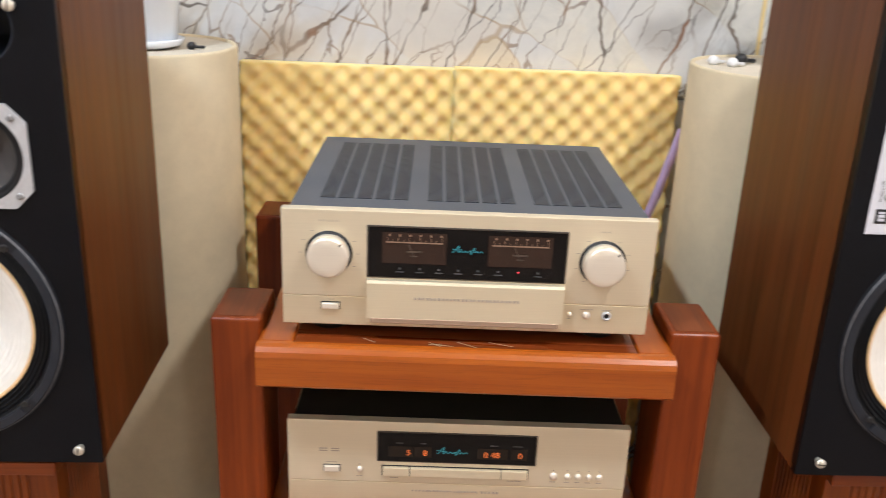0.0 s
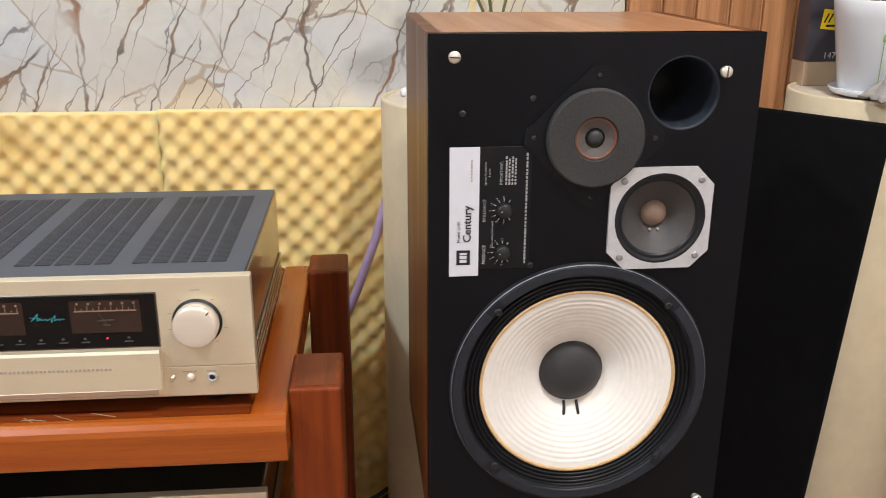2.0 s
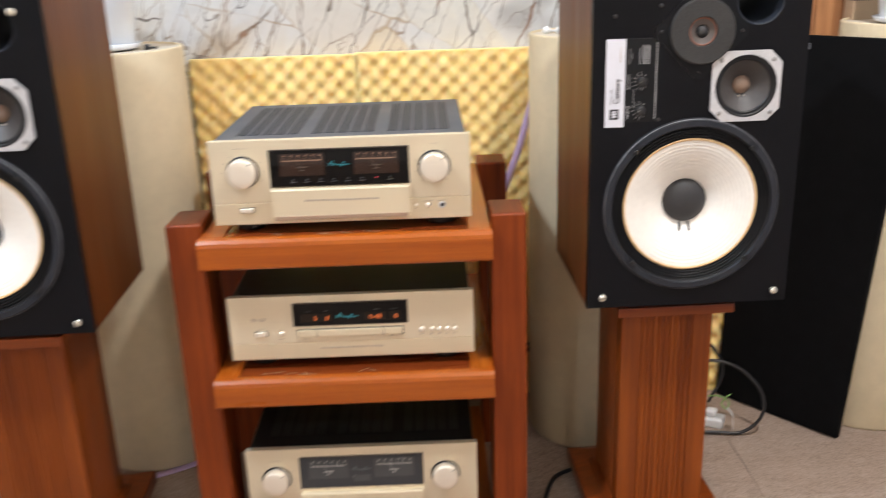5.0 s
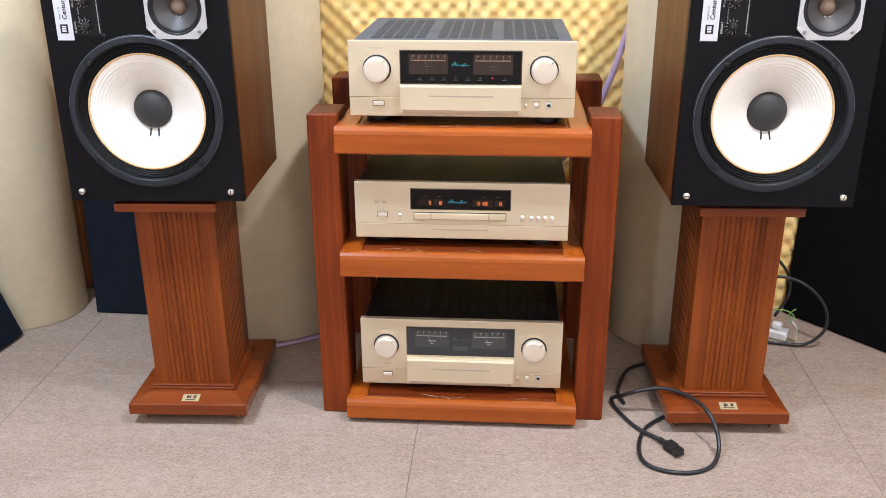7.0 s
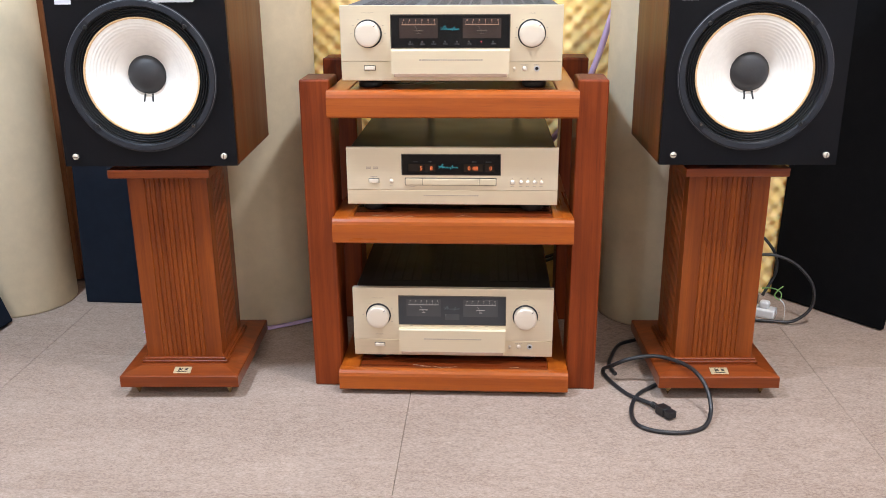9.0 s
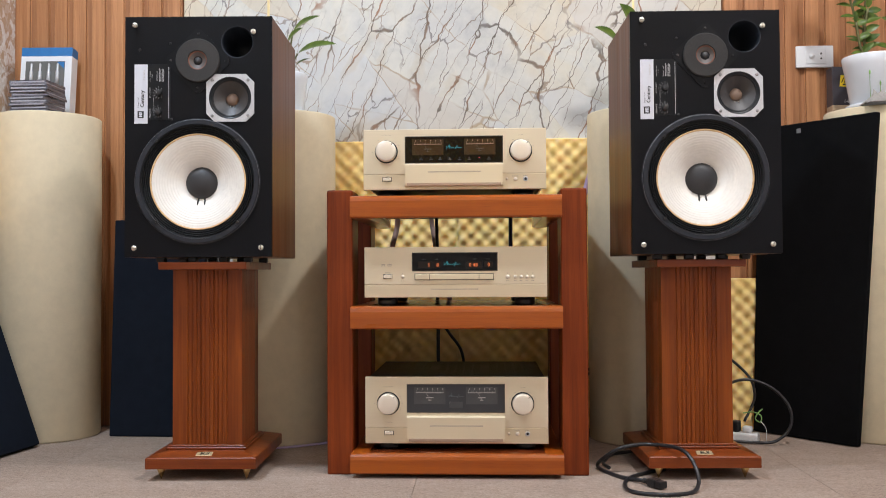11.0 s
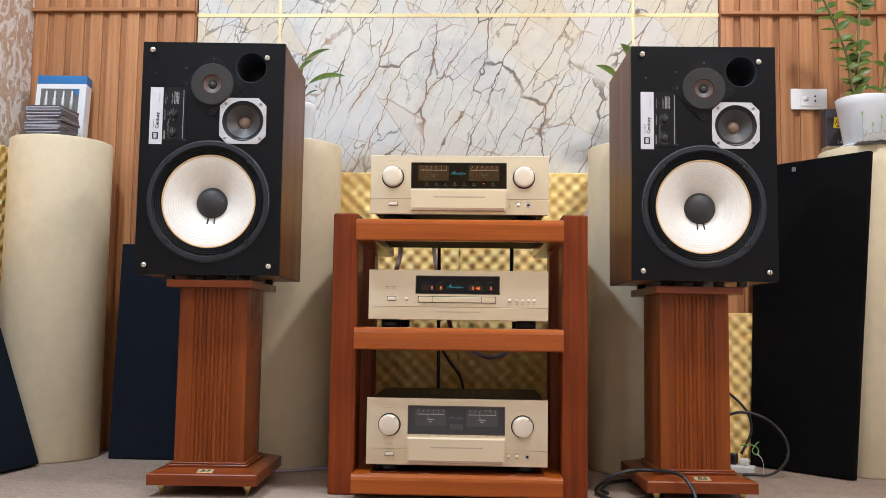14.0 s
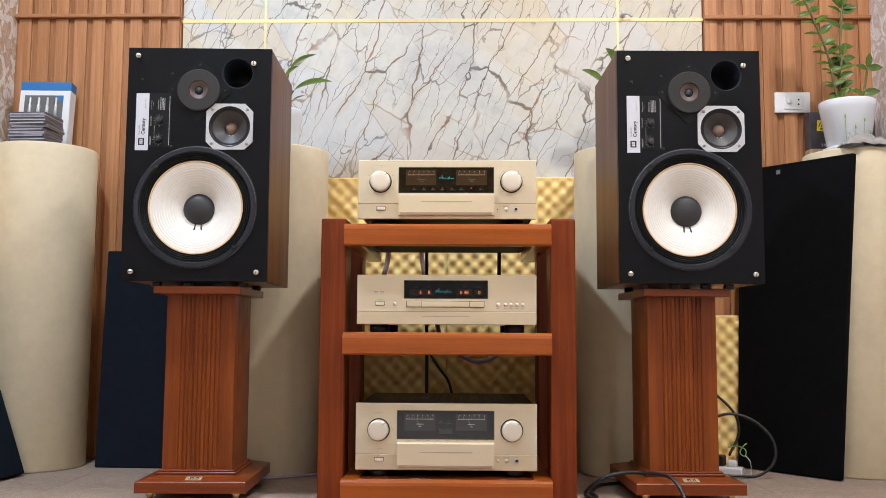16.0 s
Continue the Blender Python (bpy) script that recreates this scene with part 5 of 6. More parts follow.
def speaker_stand(m, label):
    """Origin: floor, middle of the base's front edge."""
    ob = thing("speaker_stand", m, label, "speaker stand", "pair of stands")
    bw, bd = 0.274, 0.335
    cy = bd / 2 + 0.008
    # base with a bevelled top
    t = bmesh.new()
    rings = []
    for z, ins in ((0.0300, 0.0), (0.0315, 0.0), (0.0555, 0.0), (0.0580, 0.0020), (0.0665, 0.040), (0.0675, 0.044)):
        rings.append([t.verts.new((x, y, z)) for x, y in ((-bw / 2 + ins, ins), (bw / 2 - ins, ins), (bw / 2 - ins, bd - ins * 0.6), (-bw / 2 + ins, bd - ins * 0.6))])
    for a, b in zip(rings, rings[1:]):
        for i in range(4):
            t.faces.new([a[i], a[(i + 1) % 4], b[(i + 1) % 4], b[i]])
    t.faces.new(list(reversed(rings[0])))
    t.faces.new(rings[-1])
    base = part("base", t, M_STAND_X, ob, "bevelled wooden base")
    hw, hd = 0.0885, 0.0925
    cy = 0.0635 + hd
    bm = bmesh.new()
    for z0, z1, g in ((0.0670, 0.074, 0.013), (0.074, 0.079, 0.009)):
        box(bm, -hw - g, hw + g, cy - hd - g, cy + hd + g, z0, z1, 0.0024, 3)
    part("moulding", bm, M_STAND_X, ob, "stepped foot moulding")
    bm = bmesh.new()
    prism(bm, fluted(hw, hd, 0.62), 0.0775, 0.5225, pose(0, cy, 0))
    part("column", bm, M_STAND, ob, "fluted wooden column")
    bm = bmesh.new()
    box(bm, -0.110, 0.110, 0.012, bd - 0.015, 0.5225, 0.5415, 0.0018, 2)
    part("top_plate", bm, M_STAND_X, ob)
    for x in (-bw / 2 + 0.030, bw / 2 - 0.030):
        for y in (0.032, bd - 0.03):
            bm = bmesh.new()
            lathe(bm, [(0, 0), (0.0012, 0.0), (0.0115, 0.026), (0.0115, 0.0303), (0, 0.0303)], pose(x, y, 0), 20)
            part("spike", bm, M_BRASS, ob, "brass cone spike")
    # small plaque on the sloping front
    slope = math.degrees(math.atan2(0.0085, 0.038))
    pm = pose(0.004, 0.0215, 0.0625, slope)
    bm = bmesh.new()
    join(bm, box(bmesh.new(), -0.020, 0.020, -0.0115, 0.0115, 0, 0.0012, 0.0004, 1), pm)
    pq = part("plaque", bm, M_PLAQUE, ob, "small gold plaque with a dark emblem")
    bm = bmesh.new()
    for x, s in ((-0.0085, 0), (0.0085, 35), (0.0085, -35), (-0.004, 40), (-0.004, -40)):
        join(bm, box(bmesh.new(), -0.0012, 0.0012, -0.0055, 0.0055, 0.0012, 0.0016), pm @ pose(x, 0.0022, 0, 0, 0, s))
    join(bm, box(bmesh.new(), -0.012, 0.012, -0.0078, -0.0060, 0.0012, 0.0016), pm)
    part("emblem", bm, M_INK, pq)
    return ob


speaker_stand(pose(-0.4920, 1.0230, 0, 0, 0, 2.2), "fluted red-brown wooden speaker stand on brass spikes")
speaker_stand(pose(0.7480, 1.0640, 0, 0, 0, 2.2), "fluted red-brown wooden speaker stand on brass spikes")


# ---- plants and pots ----
def pot(ob, r0, r1, h, ribs=0):
    bm = bmesh.new()
    segs = 72 if ribs else 48
    t = bmesh.new()
    prof = [(r0 * 0.96, 0.0), (r0, 0.002), (r0 + (r1 - r0) * 0.8, h * 0.80), (r0 + (r1 - r0) * 0.82, h * 0.805), (r1, h - 0.003), (r1 - 0.001, h), (r1 - 0.0045, h), (r1 - 0.006, h - 0.004), (r1 - 0.010, h - 0.02), (0, h - 0.022)]
    lathe(t, prof, None, segs)
    if ribs:
        for v in t.verts:
            rad = math.hypot(v.co.x, v.co.y)
            if rad > r0 * 0.9 and v.co.z < h * 0.8:
                f = 1 + 0.018 * math.cos(ribs * math.atan2(v.co.y, v.co.x))
                v.co.x, v.co.y = v.co.x * f, v.co.y * f
    join(bm, t, pose(0, 0, 0.012))
    part("pot", bm, M_WHITE, ob, "glossy white flower pot")
    bm = bmesh.new()
    rs = r0 * 1.25
    lathe(bm, [(0, 0), (r0 * 0.8, 0), (rs * 0.92, 0.006), (rs, 0.016), (rs - 0.003, 0.017), (rs * 0.88, 0.0095), (0, 0.0095)], None, 48)
    part("saucer", bm, M_WHITE, ob, "white saucer")
    bm = bmesh.new()
    lathe(bm, [(0, h - 0.008), (r1 * 0.55, h - 0.007), (r1 - 0.010, h - 0.010)], None, 24)
    part("soil", bm, plain("potting_soil", (0.05, 0.035, 0.022), 0.95, grain=200, vary=0.5, bump=0.8), ob)


def leaf(bm, root, tip, width, droop=0.15, fold=0.25, facing=(0, -0.75, 0.7)):
    """A pointed oval blade from root to tip, folded along its rib and bent down."""
    root, tip = Vector(root), Vector(tip)
    d = tip - root
    ln = d.length
    d.normalize()
    side = d.cross(Vector(facing))
    side.normalize()
    up = side.cross(d)
    rows = []
    n = 9
    for i in range(n + 1):
        f = i / n
        c = root + d * ln * f + up * (droop * ln * 4 * f * (1 - f)) * 0.5
        w = width * 0.5 * (math.sin(math.pi * f ** 0.8) ** 0.8 if 0 < f < 1 else 0.02)
        row = []
        for s in (-1, -0.5, 0, 0.5, 1):
            row.append(bm.verts.new(c + side * w * s + up * w * fold * abs(s)))
        rows.append(row)
    for a, b in zip(rows, rows[1:]):
        for i in range(4):
            bm.faces.new([a[i], a[i + 1], b[i + 1], b[i]]).smooth = True
    return bm


def broad_plant(m, leaves, label, pot_size):
    ob = thing("potted_plant", m, label, "potted plant", "potted plants")
    pot(ob, *pot_size)
    h = pot_size[2]
    for root, tip, w in leaves:
        bm = bmesh.new()
        leaf(bm, root, tip, w, 0.18, 0.22)
        lf = part("leaf", bm, M_LEAF, ob, "broad pointed green leaf")
        bm = bmesh.new()
        mid = [(root[0] * 0.45, root[1] * 0.45, (h + root[2]) / 2), root]
        sweep(bm, [(root[0] * 0.12, root[1] * 0.12, h - 0.01), mid[0], root], disc(0.0028, 6), 5)
        part("stem", bm, M_STEM, lf)
    return ob


broad_plant(pose(-0.404, 1.590, TUBE_H - 0.004), [
    ((0.022, -0.012, 0.268), (0.114, -0.045, 0.308), 0.034),
    ((0.008, -0.020, 0.234), (0.060, -0.045, 0.272), 0.030),
    ((0.038, -0.015, 0.200), (0.168, -0.060, 0.216), 0.040),
    ((-0.03, 0.02, 0.20), (-0.12, 0.03, 0.26), 0.05),
    ((0.024, 0.010, 0.164), (0.077, -0.02, 0.182), 0.015)],
    "broad-leaved green plant in a ribbed white pot on a cream cylinder", (0.052, 0.066, 0.125, 24))
broad_plant(pose(0.735, 1.660, TUBE_H - 0.004), [
    ((-0.050, -0.02, 0.280), (-0.100, -0.05, 0.348), 0.058),
    ((-0.100, -0.02, 0.234), (-0.178, -0.05, 0.276), 0.046),
    ((0.04, 0.0, 0.22), (0.11, 0.0, 0.26), 0.05)],
    "broad-leaved green plant in a white pot behind a loudspeaker", (0.050, 0.064, 0.125, 0))


def zz_plant(m, stalks, label):
    """Thick arching stalks with paired glossy leaflets."""
    ob = thing("potted_plant", m, label, "potted plant", "potted plants")
    pot(ob, 0.062, 0.086, 0.153)
    r = random.Random(11)
    for a, top in ((-118, 0.115), (-96, 0.075), (-75, 0.10), (-52, 0.06)):
        bm = bmesh.new()
        c, q = math.cos(radians(a)), math.sin(radians(a))
        rad = lambda z: 0.0665 + 0.0165 * (z - 0.012) / 0.12
        sweep(bm, [(c * rad(z), q * rad(z), z) for z in (0.02, 0.02 + top * 0.4, top * 0.85)], disc(0.0007, 5), 4)
        z = top * 0.85
        lathe(bm, [(0, 0), (0.0048, 0.003), (0.0055, 0.009), (0.0035, 0.014), (0, 0.0145)], pose(c * rad(z), q * rad(z), z) @ Matrix.Diagonal((0.5, 0.25, 1, 1)), 10)
        part("painted_flower", bm, M_GREENWIRE, ob, "thin painted green flower on the pot")
    for line, count, size in stalks:
        bm = bmesh.new()
        sweep(bm, line, disc(0.0036, 7), 6)
        st = part("stalk", bm, M_STEM, ob, "thick green stalk")
        pts = smooth_path(line, 8)
        n0 = int(len(pts) * 0.35)
        for i in range(count):
            k = n0 + int((len(pts) - 2 - n0) * i / max(1, count - 1))
            p, d = pts[k], (pts[k + 1] - pts[k - 1]).normalized()
            side = d.cross(Vector((0, 1, 0.15))).normalized()
            for s in (-1, 1):
                tip = p + side * s * size * r.uniform(0.85, 1.1) + d * size * r.uniform(0.05, 0.5) + Vector((0, r.uniform(-0.022, 0.012), 0))
                bm = bmesh.new()
                leaf(bm, p, tip, size * (0.60 if s < 0 else 0.42), 0.10, 0.25, (r.uniform(-0.4, 0.4), -0.8, r.uniform(0.2, 0.8)))
                part("leaf", bm, M_LEAF, st)
        bm = bmesh.new()
        leaf(bm, pts[-1], pts[-1] + (pts[-1] - pts[-3]).normalized() * size, size * 0.45, 0.1, 0.3)
        part("leaf", bm, M_LEAF, st)
    return ob


zz_plant(pose(1.397, 1.605, TUBE_H - 0.004), [
    ([(-0.03, -0.01, 0.14), (-0.045, -0.01, 0.23), (-0.058, -0.01, 0.31), (-0.088, -0.015, 0.395), (-0.128, -0.02, 0.485), (-0.155, -0.02, 0.525)], 9, 0.046),
    ([(-0.018, 0.0, 0.14), (-0.026, -0.005, 0.25), (-0.020, -0.01, 0.34), (-0.012, -0.01, 0.44), (-0.008, -0.01, 0.475)], 5, 0.050),
    ([(-0.012, -0.015, 0.14), (-0.030, -0.02, 0.22), (-0.022, -0.03, 0.31)], 5, 0.040),
    ([(0.038, -0.01, 0.14), (0.052, -0.015, 0.22), (0.060, -0.02, 0.275)], 2, 0.046),
    ([(-0.025, -0.02, 0.14), (-0.048, -0.03, 0.20), (-0.060, -0.035, 0.265)], 3, 0.036)],
    "glossy-leaved green plant in a white pot in the corner")


# ---- small things on the cylinders ----
def cd_stack(x, y, z):
    r = random.Random(21)
    top = z
    for i in range(11):
        hgt = 0.0102
        ob = thing("cd_case", pose(x + r.uniform(-0.004, 0.004), y + r.uniform(-0.003, 0.003), top, 0, 0, r.uniform(-3, 3) - 3), "clear disc case in a stack on a cream cylinder", "cd case", "stack of disc cases")
        bm = bmesh.new()
        box(bm, -0.061, 0.061, -0.058, 0.058, 0.0, hgt - 0.0022, 0.001, 1)
        part("tray", bm, M_CASE, ob)
        bm = bmesh.new()
        box(bm, -0.0605, 0.0605, -0.0582, 0.0575, hgt - 0.0020, hgt - 0.0003, 0.0006, 1)
        part("lid", bm, M_CASE if i % 3 else M_CASEPAPER, ob)
        bm = bmesh.new()
        box(bm, -0.056, 0.056, -0.0588, -0.0578, 0.0022, hgt - 0.0040)
        part("spine", bm, M_CASEPAPER, ob)
        top += hgt
    return top


cd_stack(-1.205, 1.600, TUBE_H + 0.008)


def connector_box(m):
    ob = thing("carton", m, "white and blue carton with four plugs behind a window", "carton")
    w, h, d = 0.170, 0.262, 0.045
    bm = bmesh.new()
    box(bm, -w / 2, w / 2, 0, d, 0, h - 0.030, 0.001, 1)
    part("body", bm, M_CARTON, ob)
    bm = bmesh.new()
    box(bm, -w / 2, w / 2, 0, d, h - 0.030, h, 0.001, 1)
    part("blue_top", bm, M_BLUE, ob, "blue upper band")
    bm = bmesh.new()
    box(bm, -0.068, 0.062, -0.0012, 0.0004, 0.095, h - 0.048)
    win = part("window", bm, plain("tray_grey", (0.13, 0.13, 0.12), 0.5), ob, "dark window")
    for x in (-0.047, -0.018, 0.011, 0.040):
        bm = bmesh.new()
        lathe(bm, [(0, 0), (0.0058, 0), (0.0058, 0.03), (0.0050, 0.032), (0.0058, 0.034), (0.0058, 0.042), (0.0036, 0.046), (0.0036, 0.066), (0.0028, 0.070), (0, 0.071)], pose(x, -0.004, 0.135), 14)
        part("plug", bm, M_ALU, win, "silver plug")
    bm = bmesh.new()
    prism(bm, [(0.036, 0.212), (0.061, 0.212), (0.061, 0.187)], 0, 0.0008, pose(0, -0.0013, 0, 90))
    part("corner_flash", bm, M_BLUE, win)
    return ob


connector_box(pose(-1.240, 1.700, TUBE_H + 0.008, -6, 0, 2))


def corner_carton(m):
    ob = thing("carton", m, "slate-grey carton with a yellow badge behind a pot", "carton")
    bm = bmesh.new()
    box(bm, 0, 0.215, 0, 0.05, 0.045, 0.168, 0.001, 1)
    part("body", bm, M_CARTONGREY, ob)
    bm = bmesh.new()
    box(bm, 0, 0.215, 0, 0.05, 0, 0.0446, 0.001, 1)
    part("sand_band", bm, M_CARTONSAND, ob, "sand-coloured lower part")
    for x in (0.022, 0.165):
        bm = bmesh.new()
        join(bm, box(bmesh.new(), 0, 0.034, -0.0010, 0.0002, 0, 0.036, 0.0003, 1), pose(x, 0, 0.105, 0, 6, 0))
        bd = part("badge", bm, M_YELLOW, ob, "yellow badge with dark strokes")
        bm = bmesh.new()
        for a in (0.006, 0.014):
            join(bm, box(bmesh.new(), -0.0013, 0.0013, -0.0018, -0.0010, 0, 0.018), pose(x + a, 0, 0.116, 0, 24, 0))
        box(bm, x + 0.010, x + 0.030, -0.0018, -0.0010, 0.1085, 0.1125)
        part("strokes", bm, M_INK, bd)
    lettering("number", "147", 0.0115, pose(0.034, -0.0012, 0.051, 90), M_CARTON, ob)["label"] = "white printed number"
    return ob


corner_carton(pose(1.328, 1.735, TUBE_H - 0.004))

# crumpled cloth at the pot
t = bmesh.new()
rows = []
for i in range(15):
    row = []
    for k in range(11):
        u, v = i / 14, k / 10
        edge = min(u, 1 - u, v, 1 - v)
        z = 0.006 + 0.040 * min(1, edge * 5) * (0.6 + 0.6 * noise.noise((u * 5, v * 5, 2.0))) + 0.012 * abs(noise.noise((u * 13, v * 13, 5.0)))
        row.append(t.verts.new((-0.065 + 0.13 * u + 0.010 * noise.noise((u * 6, v * 6, 9.0)), -0.032 + 0.064 * v, max(0.002, z))))
    rows.append(row)
for a, b in zip(rows, rows[1:]):
    for i in range(10):
        t.faces.new([a[i], a[i + 1], b[i + 1], b[i]]).smooth = True
ex = bmesh.ops.extrude_face_region(t, geom=list(t.faces))
for v in ex["geom"]:
    if isinstance(v, bmesh.types.BMVert):
        v.co.z = max(0.0, v.co.z - 0.004)
bmesh.ops.recalc_face_normals(t, faces=list(t.faces))
solid("cloth", t, M_CLOTH, pose(1.405, 1.525, TUBE_H, 0, 0, 4), "crumpled grey-white cloth on a cream cylinder", "cloth")


def lozenge(x, y, z, s, mat, name, label, category):
    bm = bmesh.new()
    lathe(bm, [(0, 0), (s * 0.6, 0.0), (s, s * 0.5), (s * 0.9, s * 1.1), (s * 0.5, s * 1.5), (0, s * 1.6)], None, 16)
    join_pts = [(0, 0, s * 0.6), (s * 1.4, s * 0.4, s * 0.5), (s * 2.4, s * 1.2, s * 0.4)]
    sweep(bm, join_pts, disc(s * 0.32, 7), 4)
    return solid(name, bm, mat, pose(x, y, z), label, category)


lozenge(0.578, 1.655, TUBE_H - 0.004, 0.010, M_PLASTIC, "earphone", "small white earphone on a cream cylinder", "earphone")
lozenge(0.606, 1.635, TUBE_H - 0.004, 0.010, M_PLASTIC, "earphone", "small white earphone on a cream cylinder", "earphone")
lozenge(0.634, 1.675, TUBE_H - 0.004, 0.012, M_CABLE, "cable_plug", "small black plug on a cream cylinder", "plug")
lozenge(-0.325, 1.585, TUBE_H - 0.004, 0.008, M_CABLE, "cable_plug", "small black plug beside a white pot", "plug")


# ---- wall socket ----
def wall_socket(m):
    ob = thing("wall_socket", m, "white double wall socket on the wooden cladding", "socket")
    bm = bmesh.new()
    box(bm, -0.060, 0.060, -0.011, 0, -0.036, 0.036, 0.003, 3)
    part("plate", bm, M_PLASTIC, ob)
    bm = bmesh.new()
    box(bm, -0.030, 0.034, -0.0135, -0.010, -0.024, 0.024, 0.0015, 2)
    ins = part("insert", bm, M_PLASTIC, ob)
    bm = bmesh.new()
    for z in (-0.007, 0.009):
        lathe(bm, [(0, 0), (0.0032, 0), (0.0032, 0.0008), (0, 0.0008)], on_front(0.019, z, -0.0133), 10)
    part("holes", bm, M_DARK, ins)
    bm = bmesh.new()
    lathe(bm, [(0, 0), (0.0085, 0), (0.008, 0.006), (0, 0.007)], on_front(-0.012, 0.001, -0.0133), 16)
    part("cap", bm, M_PLASTIC, ins, "round white cover cap")
    return ob


wall_socket(pose(1.296, WY1 - 0.0155, 1.212))


# ---- cables ----
def cable(name, pts, r, mat, label, category="cable"):
    bm = bmesh.new()
    sweep(bm, pts, disc(r, 8), 8)
    return solid(name, bm, mat, pose(0, 0, 0), label, category)


def power_lead():
    ob = thing("power_cable", pose(0, 0, 0), "thick black power cable lying in loops on the carpet", "cable")
    r = 0.0048
    bm = bmesh.new()
    sweep(bm, [(0.670, 1.165, r), (0.624, 1.131, r), (0.568, 1.073, r), (0.542, 1.000, r), (0.544, 0.938, r), (0.581, 0.908, r), (0.639, 0.904, r), (0.688, 0.931, r), (0.710, 0.972, 0.020), (0.709, 1.008, 0.050),
               (0.694, 1.040, 0.074), (0.672, 1.085, 0.078), (0.634, 1.128, 0.0745), (0.597, 1.140, 0.072), (0.550, 1.140, 0.062), (0.515, 1.160, 0.035), (0.502, 1.190, 0.012), (0.507, 1.160, r), (0.543, 1.078, r), (0.590, 1.022, 0.009)], disc(r, 10), 9)
    part("loop", bm, M_CABLE, ob)
    bm = bmesh.new()
    sweep(bm, [(0.660, 1.420, r), (0.610, 1.385, r), (0.563, 1.352, r), (0.535, 1.285, r), (0.522, 1.230, r), (0.530, 1.180, r)], disc(r, 10), 9)
    part("loop", bm, M_CABLE, ob)
    d = pose(0.590, 1.022, 0.0105, 0, 0, 33)
    bm = bmesh.new()
    for i in range(5):
        lathe(bm, [(0.0050, 0), (0.0068, 0.0006), (0.0068, 0.0034), (0.0050, 0.004)], d @ pose(0, -0.001 - i * 0.0052, -0.001, 90), 12)
    part("strain_relief", bm, M_RUBBER, ob)
    bm = bmesh.new()
    join(bm, box(bmesh.new(), -0.0125, 0.0125, -0.050, -0.024, -0.0095, 0.0105, 0.003, 2), d)
    join(bm, box(bmesh.new(), -0.0115, 0.0115, -0.068, -0.050, -0.0075, 0.0085, 0.0015, 1), d)
    part("connector", bm, M_RUBBER, ob, "black appliance connector")
    return ob


power_lead()


def power_strip():
    ob = thing("power_strip", pose(0.965, 1.592, 0, 0, 0, -28), "white power strip with plugs behind a speaker stand", "power strip")
    bm = bmesh.new()
    box(bm, -0.10, 0.070, -0.022, 0.022, 0, 0.026, 0.006, 3)
    part("body", bm, M_PLASTIC, ob)
    bm = bmesh.new()
    box(bm, 0.024, 0.052, -0.014, 0.012, 0.026, 0.046, 0.007, 3)
    part("plug", bm, M_PLASTIC, ob, "white plug")
    bm = bmesh.new()
    box(bm, -0.010, 0.018, -0.014, 0.014, 0.026, 0.060, 0.007, 3)
    part("plug", bm, M_RUBBER, ob, "black plug")
    return ob


power_strip()
cable("speaker_cable", [(0.91, 1.60, 0.275), (0.97, 1.615, 0.235), (1.015, 1.60, 0.185), (1.028, 1.60, 0.125), (0.992, 1.584, 0.058)], 0.0042, M_CABLE, "black cable hanging down to a power strip")
cable("speaker_cable", [(0.91, 1.58, 0.155), (0.985, 1.568, 0.185), (1.055, 1.548, 0.168), (1.103, 1.522, 0.115), (1.104, 1.510, 0.055), (1.06, 1.510, 0.012), (1.00, 1.52, 0.007), (0.95, 1.53, 0.007), (0.88, 1.56, 0.007)], 0.0044, M_CABLE, "black cable in a wide loop on the carpet")
cable("earth_wire", [(0.985, 1.570, 0.085), (1.010, 1.556, 0.090), (1.030, 1.545, 0.080), (1.026, 1.54, 0.062), (1.014, 1.548, 0.072), (1.024, 1.545, 0.092), (1.034, 1.545, 0.100)], 0.0018, M_GREENWIRE, "thin green and yellow earth wire")
bm = bmesh.new()
sweep(bm, [(1.026, 1.538, 0.066), (1.040, 1.533, 0.045), (1.040, 1.528, 0.006)], [(-0.006, -0.0006), (0.006, -0.0006), (0.006, 0.0006), (-0.006, 0.0006)], 5)
solid("cable_tag", bm, M_CARTON, pose(0, 0, 0), "white paper tag on a cable", "tag")


def ribbon(pts, w, mat, label, across=(0, 1, 0)):
    bm = bmesh.new()
    sweep(bm, pts, [(-w / 2, -0.0012), (w / 2, -0.0012), (w / 2, 0.0012), (-w / 2, 0.0012)], 8, across)
    return solid("ribbon_cable", bm, mat, pose(0, 0, 0), label, "cable", "flat speaker cables")


ribbon([(0.563, 1.735, 0.86), (0.545, 1.73, 0.80), (0.522, 1.725, 0.72), (0.500, 1.72, 0.66), (0.470, 1.715, 0.585), (0.43, 1.705, 0.52), (0.38, 1.70, 0.46)], 0.017, M_RIBBON, "flat mauve speaker cable hanging before the foam")
ribbon([(0.10, 1.49, 0.47), (0.10, 1.60, 0.44), (0.12, 1.69, 0.39), (0.17, 1.685, 0.355), (0.225, 1.68, 0.335), (0.28, 1.685, 0.35), (0.32, 1.66, 0.41), (0.33, 1.49, 0.47)], 0.014, M_RIBBON, "flat mauve speaker cable sagging behind the rack")
ribbon([(-0.72, 1.40, 0.003), (-0.55, 1.42, 0.003), (-0.45, 1.418, 0.003), (-0.38, 1.435, 0.003), (-0.29, 1.49, 0.003), (-0.22, 1.55, 0.003), (-0.10, 1.66, 0.003)], 0.022, M_RIBBON, "flat mauve speaker cable on the carpet", (0, 0, 1))
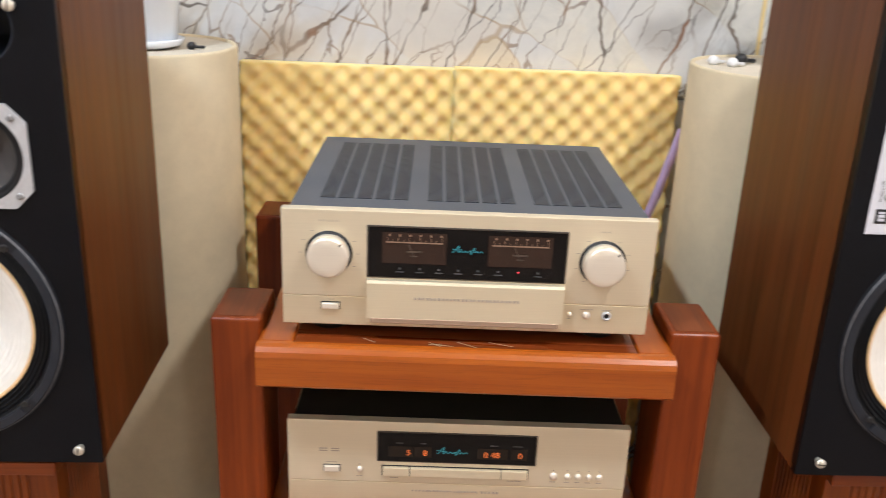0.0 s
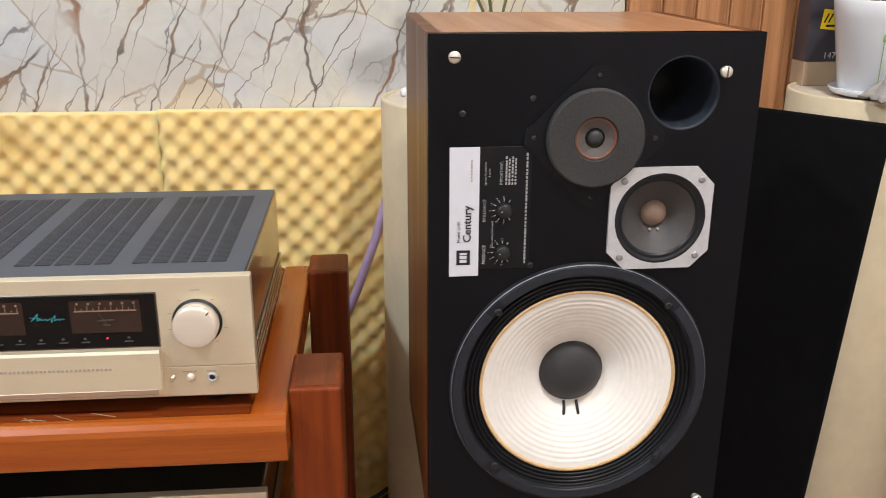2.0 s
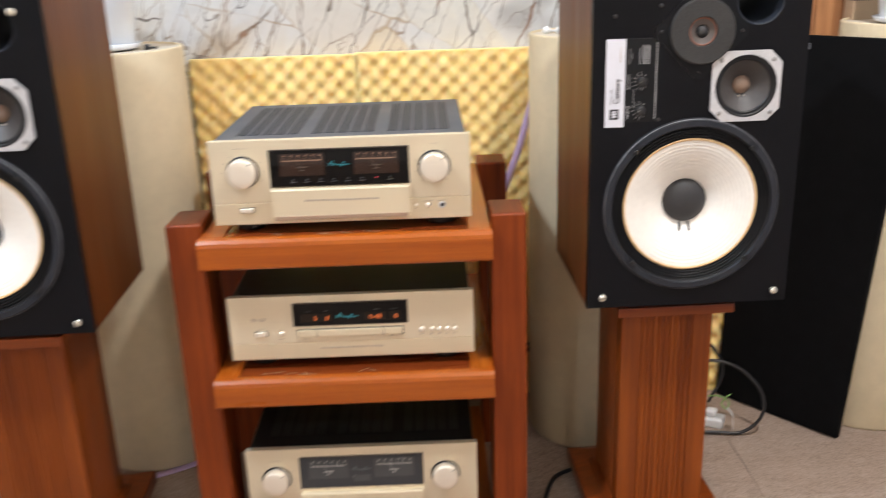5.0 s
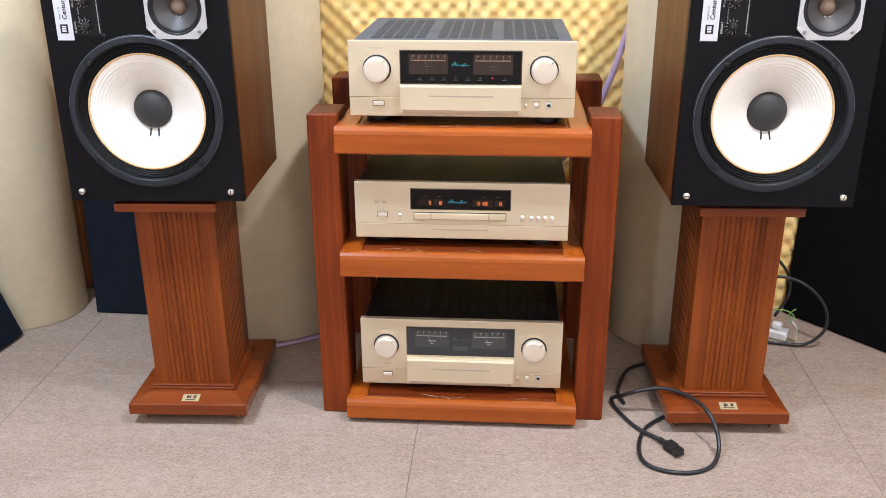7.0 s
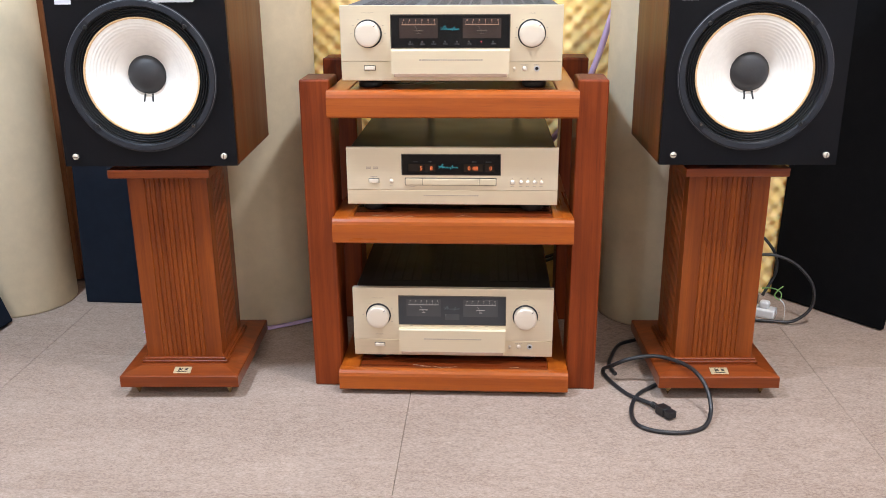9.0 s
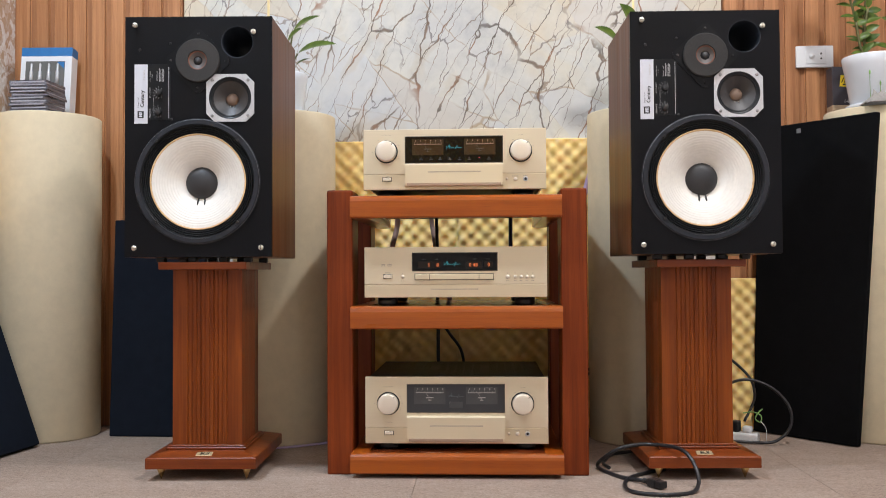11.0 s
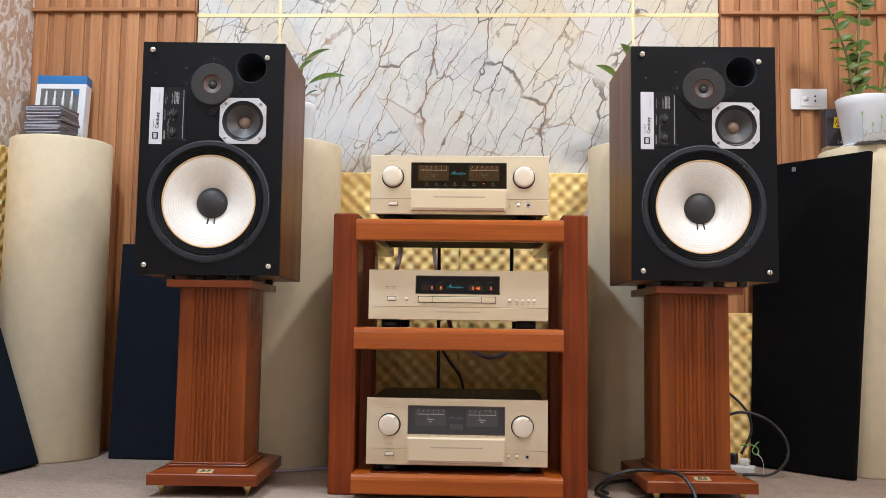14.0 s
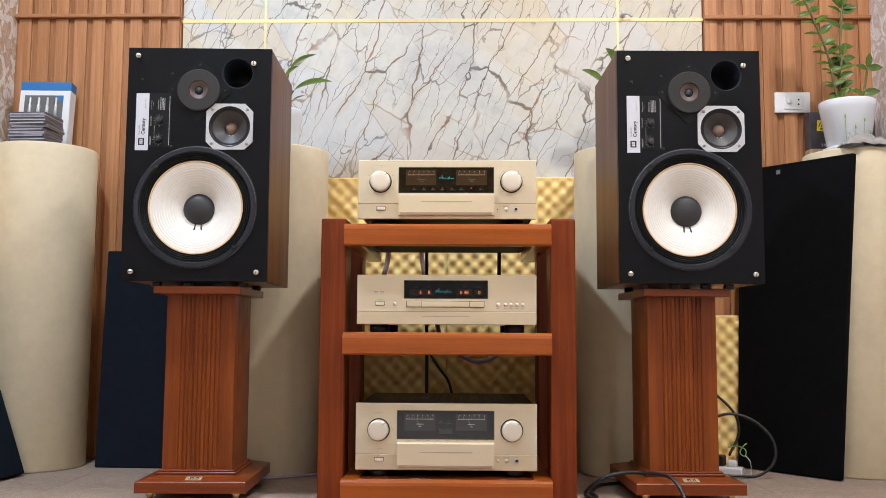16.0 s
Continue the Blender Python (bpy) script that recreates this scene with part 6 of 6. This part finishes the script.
ribbon([(-0.055, 1.485, 0.75), (-0.058, 1.60, 0.72), (-0.065, 1.655, 0.66), (-0.08, 1.66, 0.60), (-0.10, 1.665, 0.52), (-0.105, 1.645, 0.44), (-0.08, 1.49, 0.47)], 0.016, M_RIBBONGREY, "flat grey cable behind the rack")
ribbon([(0.045, 1.485, 0.75), (0.045, 1.60, 0.73), (0.045, 1.655, 0.67), (0.055, 1.66, 0.60), (0.065, 1.665, 0.50), (0.065, 1.645, 0.45), (0.06, 1.49, 0.48)], 0.014, M_RIBBONGREY, "flat grey cable behind the rack")
cable("power_cable", [(0.062, 1.62, 0.69), (0.062, 1.64, 0.60), (0.062, 1.645, 0.48), (0.064, 1.645, 0.36), (0.064, 1.645, 0.22)], 0.0055, M_CABLE, "black power cable hanging behind the rack")
cable("power_cable", [(0.066, 1.64, 0.40), (0.075, 1.64, 0.36), (0.10, 1.64, 0.32), (0.135, 1.64, 0.27), (0.15, 1.63, 0.20)], 0.0045, M_CABLE, "black power cable hanging behind the rack")
cable("speaker_cable", [(0.34, 1.645, 0.13), (0.40, 1.655, 0.147), (0.473, 1.66, 0.174), (0.508, 1.66, 0.187), (0.543, 1.665, 0.209), (0.61, 1.675, 0.240)], 0.0048, M_CABLE, "black cable crossing before the yellow foam")
cable("speaker_cable", [(0.34, 1.640, 0.118), (0.40, 1.650, 0.138), (0.473, 1.655, 0.163), (0.51, 1.655, 0.178), (0.548, 1.66, 0.199), (0.61, 1.67, 0.226)], 0.0048, M_CABLE, "black cable crossing before the yellow foam")
cable("signal_cable", [(0.293, 1.62, 0.69), (0.293, 1.64, 0.60), (0.293, 1.645, 0.50), (0.293, 1.62, 0.47)], 0.0062, M_CABLEBLUE, "dark blue signal cable hanging behind the rack")

# ---- small fittings ----
bm = bmesh.new()
lathe(bm, [(0.0095, 0), (0.0095, 0.003), (0.006, 0.006), (0.0045, 0.016), (0.007, 0.020), (0.006, 0.026), (0, 0.027)], on_front(0.728, 1.527, WY1), 16)
sweep(bm, [(0.728, WY1 - 0.022, 1.527), (0.744, WY1 - 0.020, 1.525), (0.760, WY1 - 0.012, 1.519)], disc(0.0026, 7), 4)
solid("wall_hook", bm, M_ALU, pose(0, 0, 0), "small shiny hook on the marble tiles", "hook")
bm = bmesh.new()
box(bm, 0.138, 0.152, -0.0012, 0.0004, 0.938, 0.952)
part("stitched_tag", bm, M_RIM, corner_board, "small grey stitched tag")
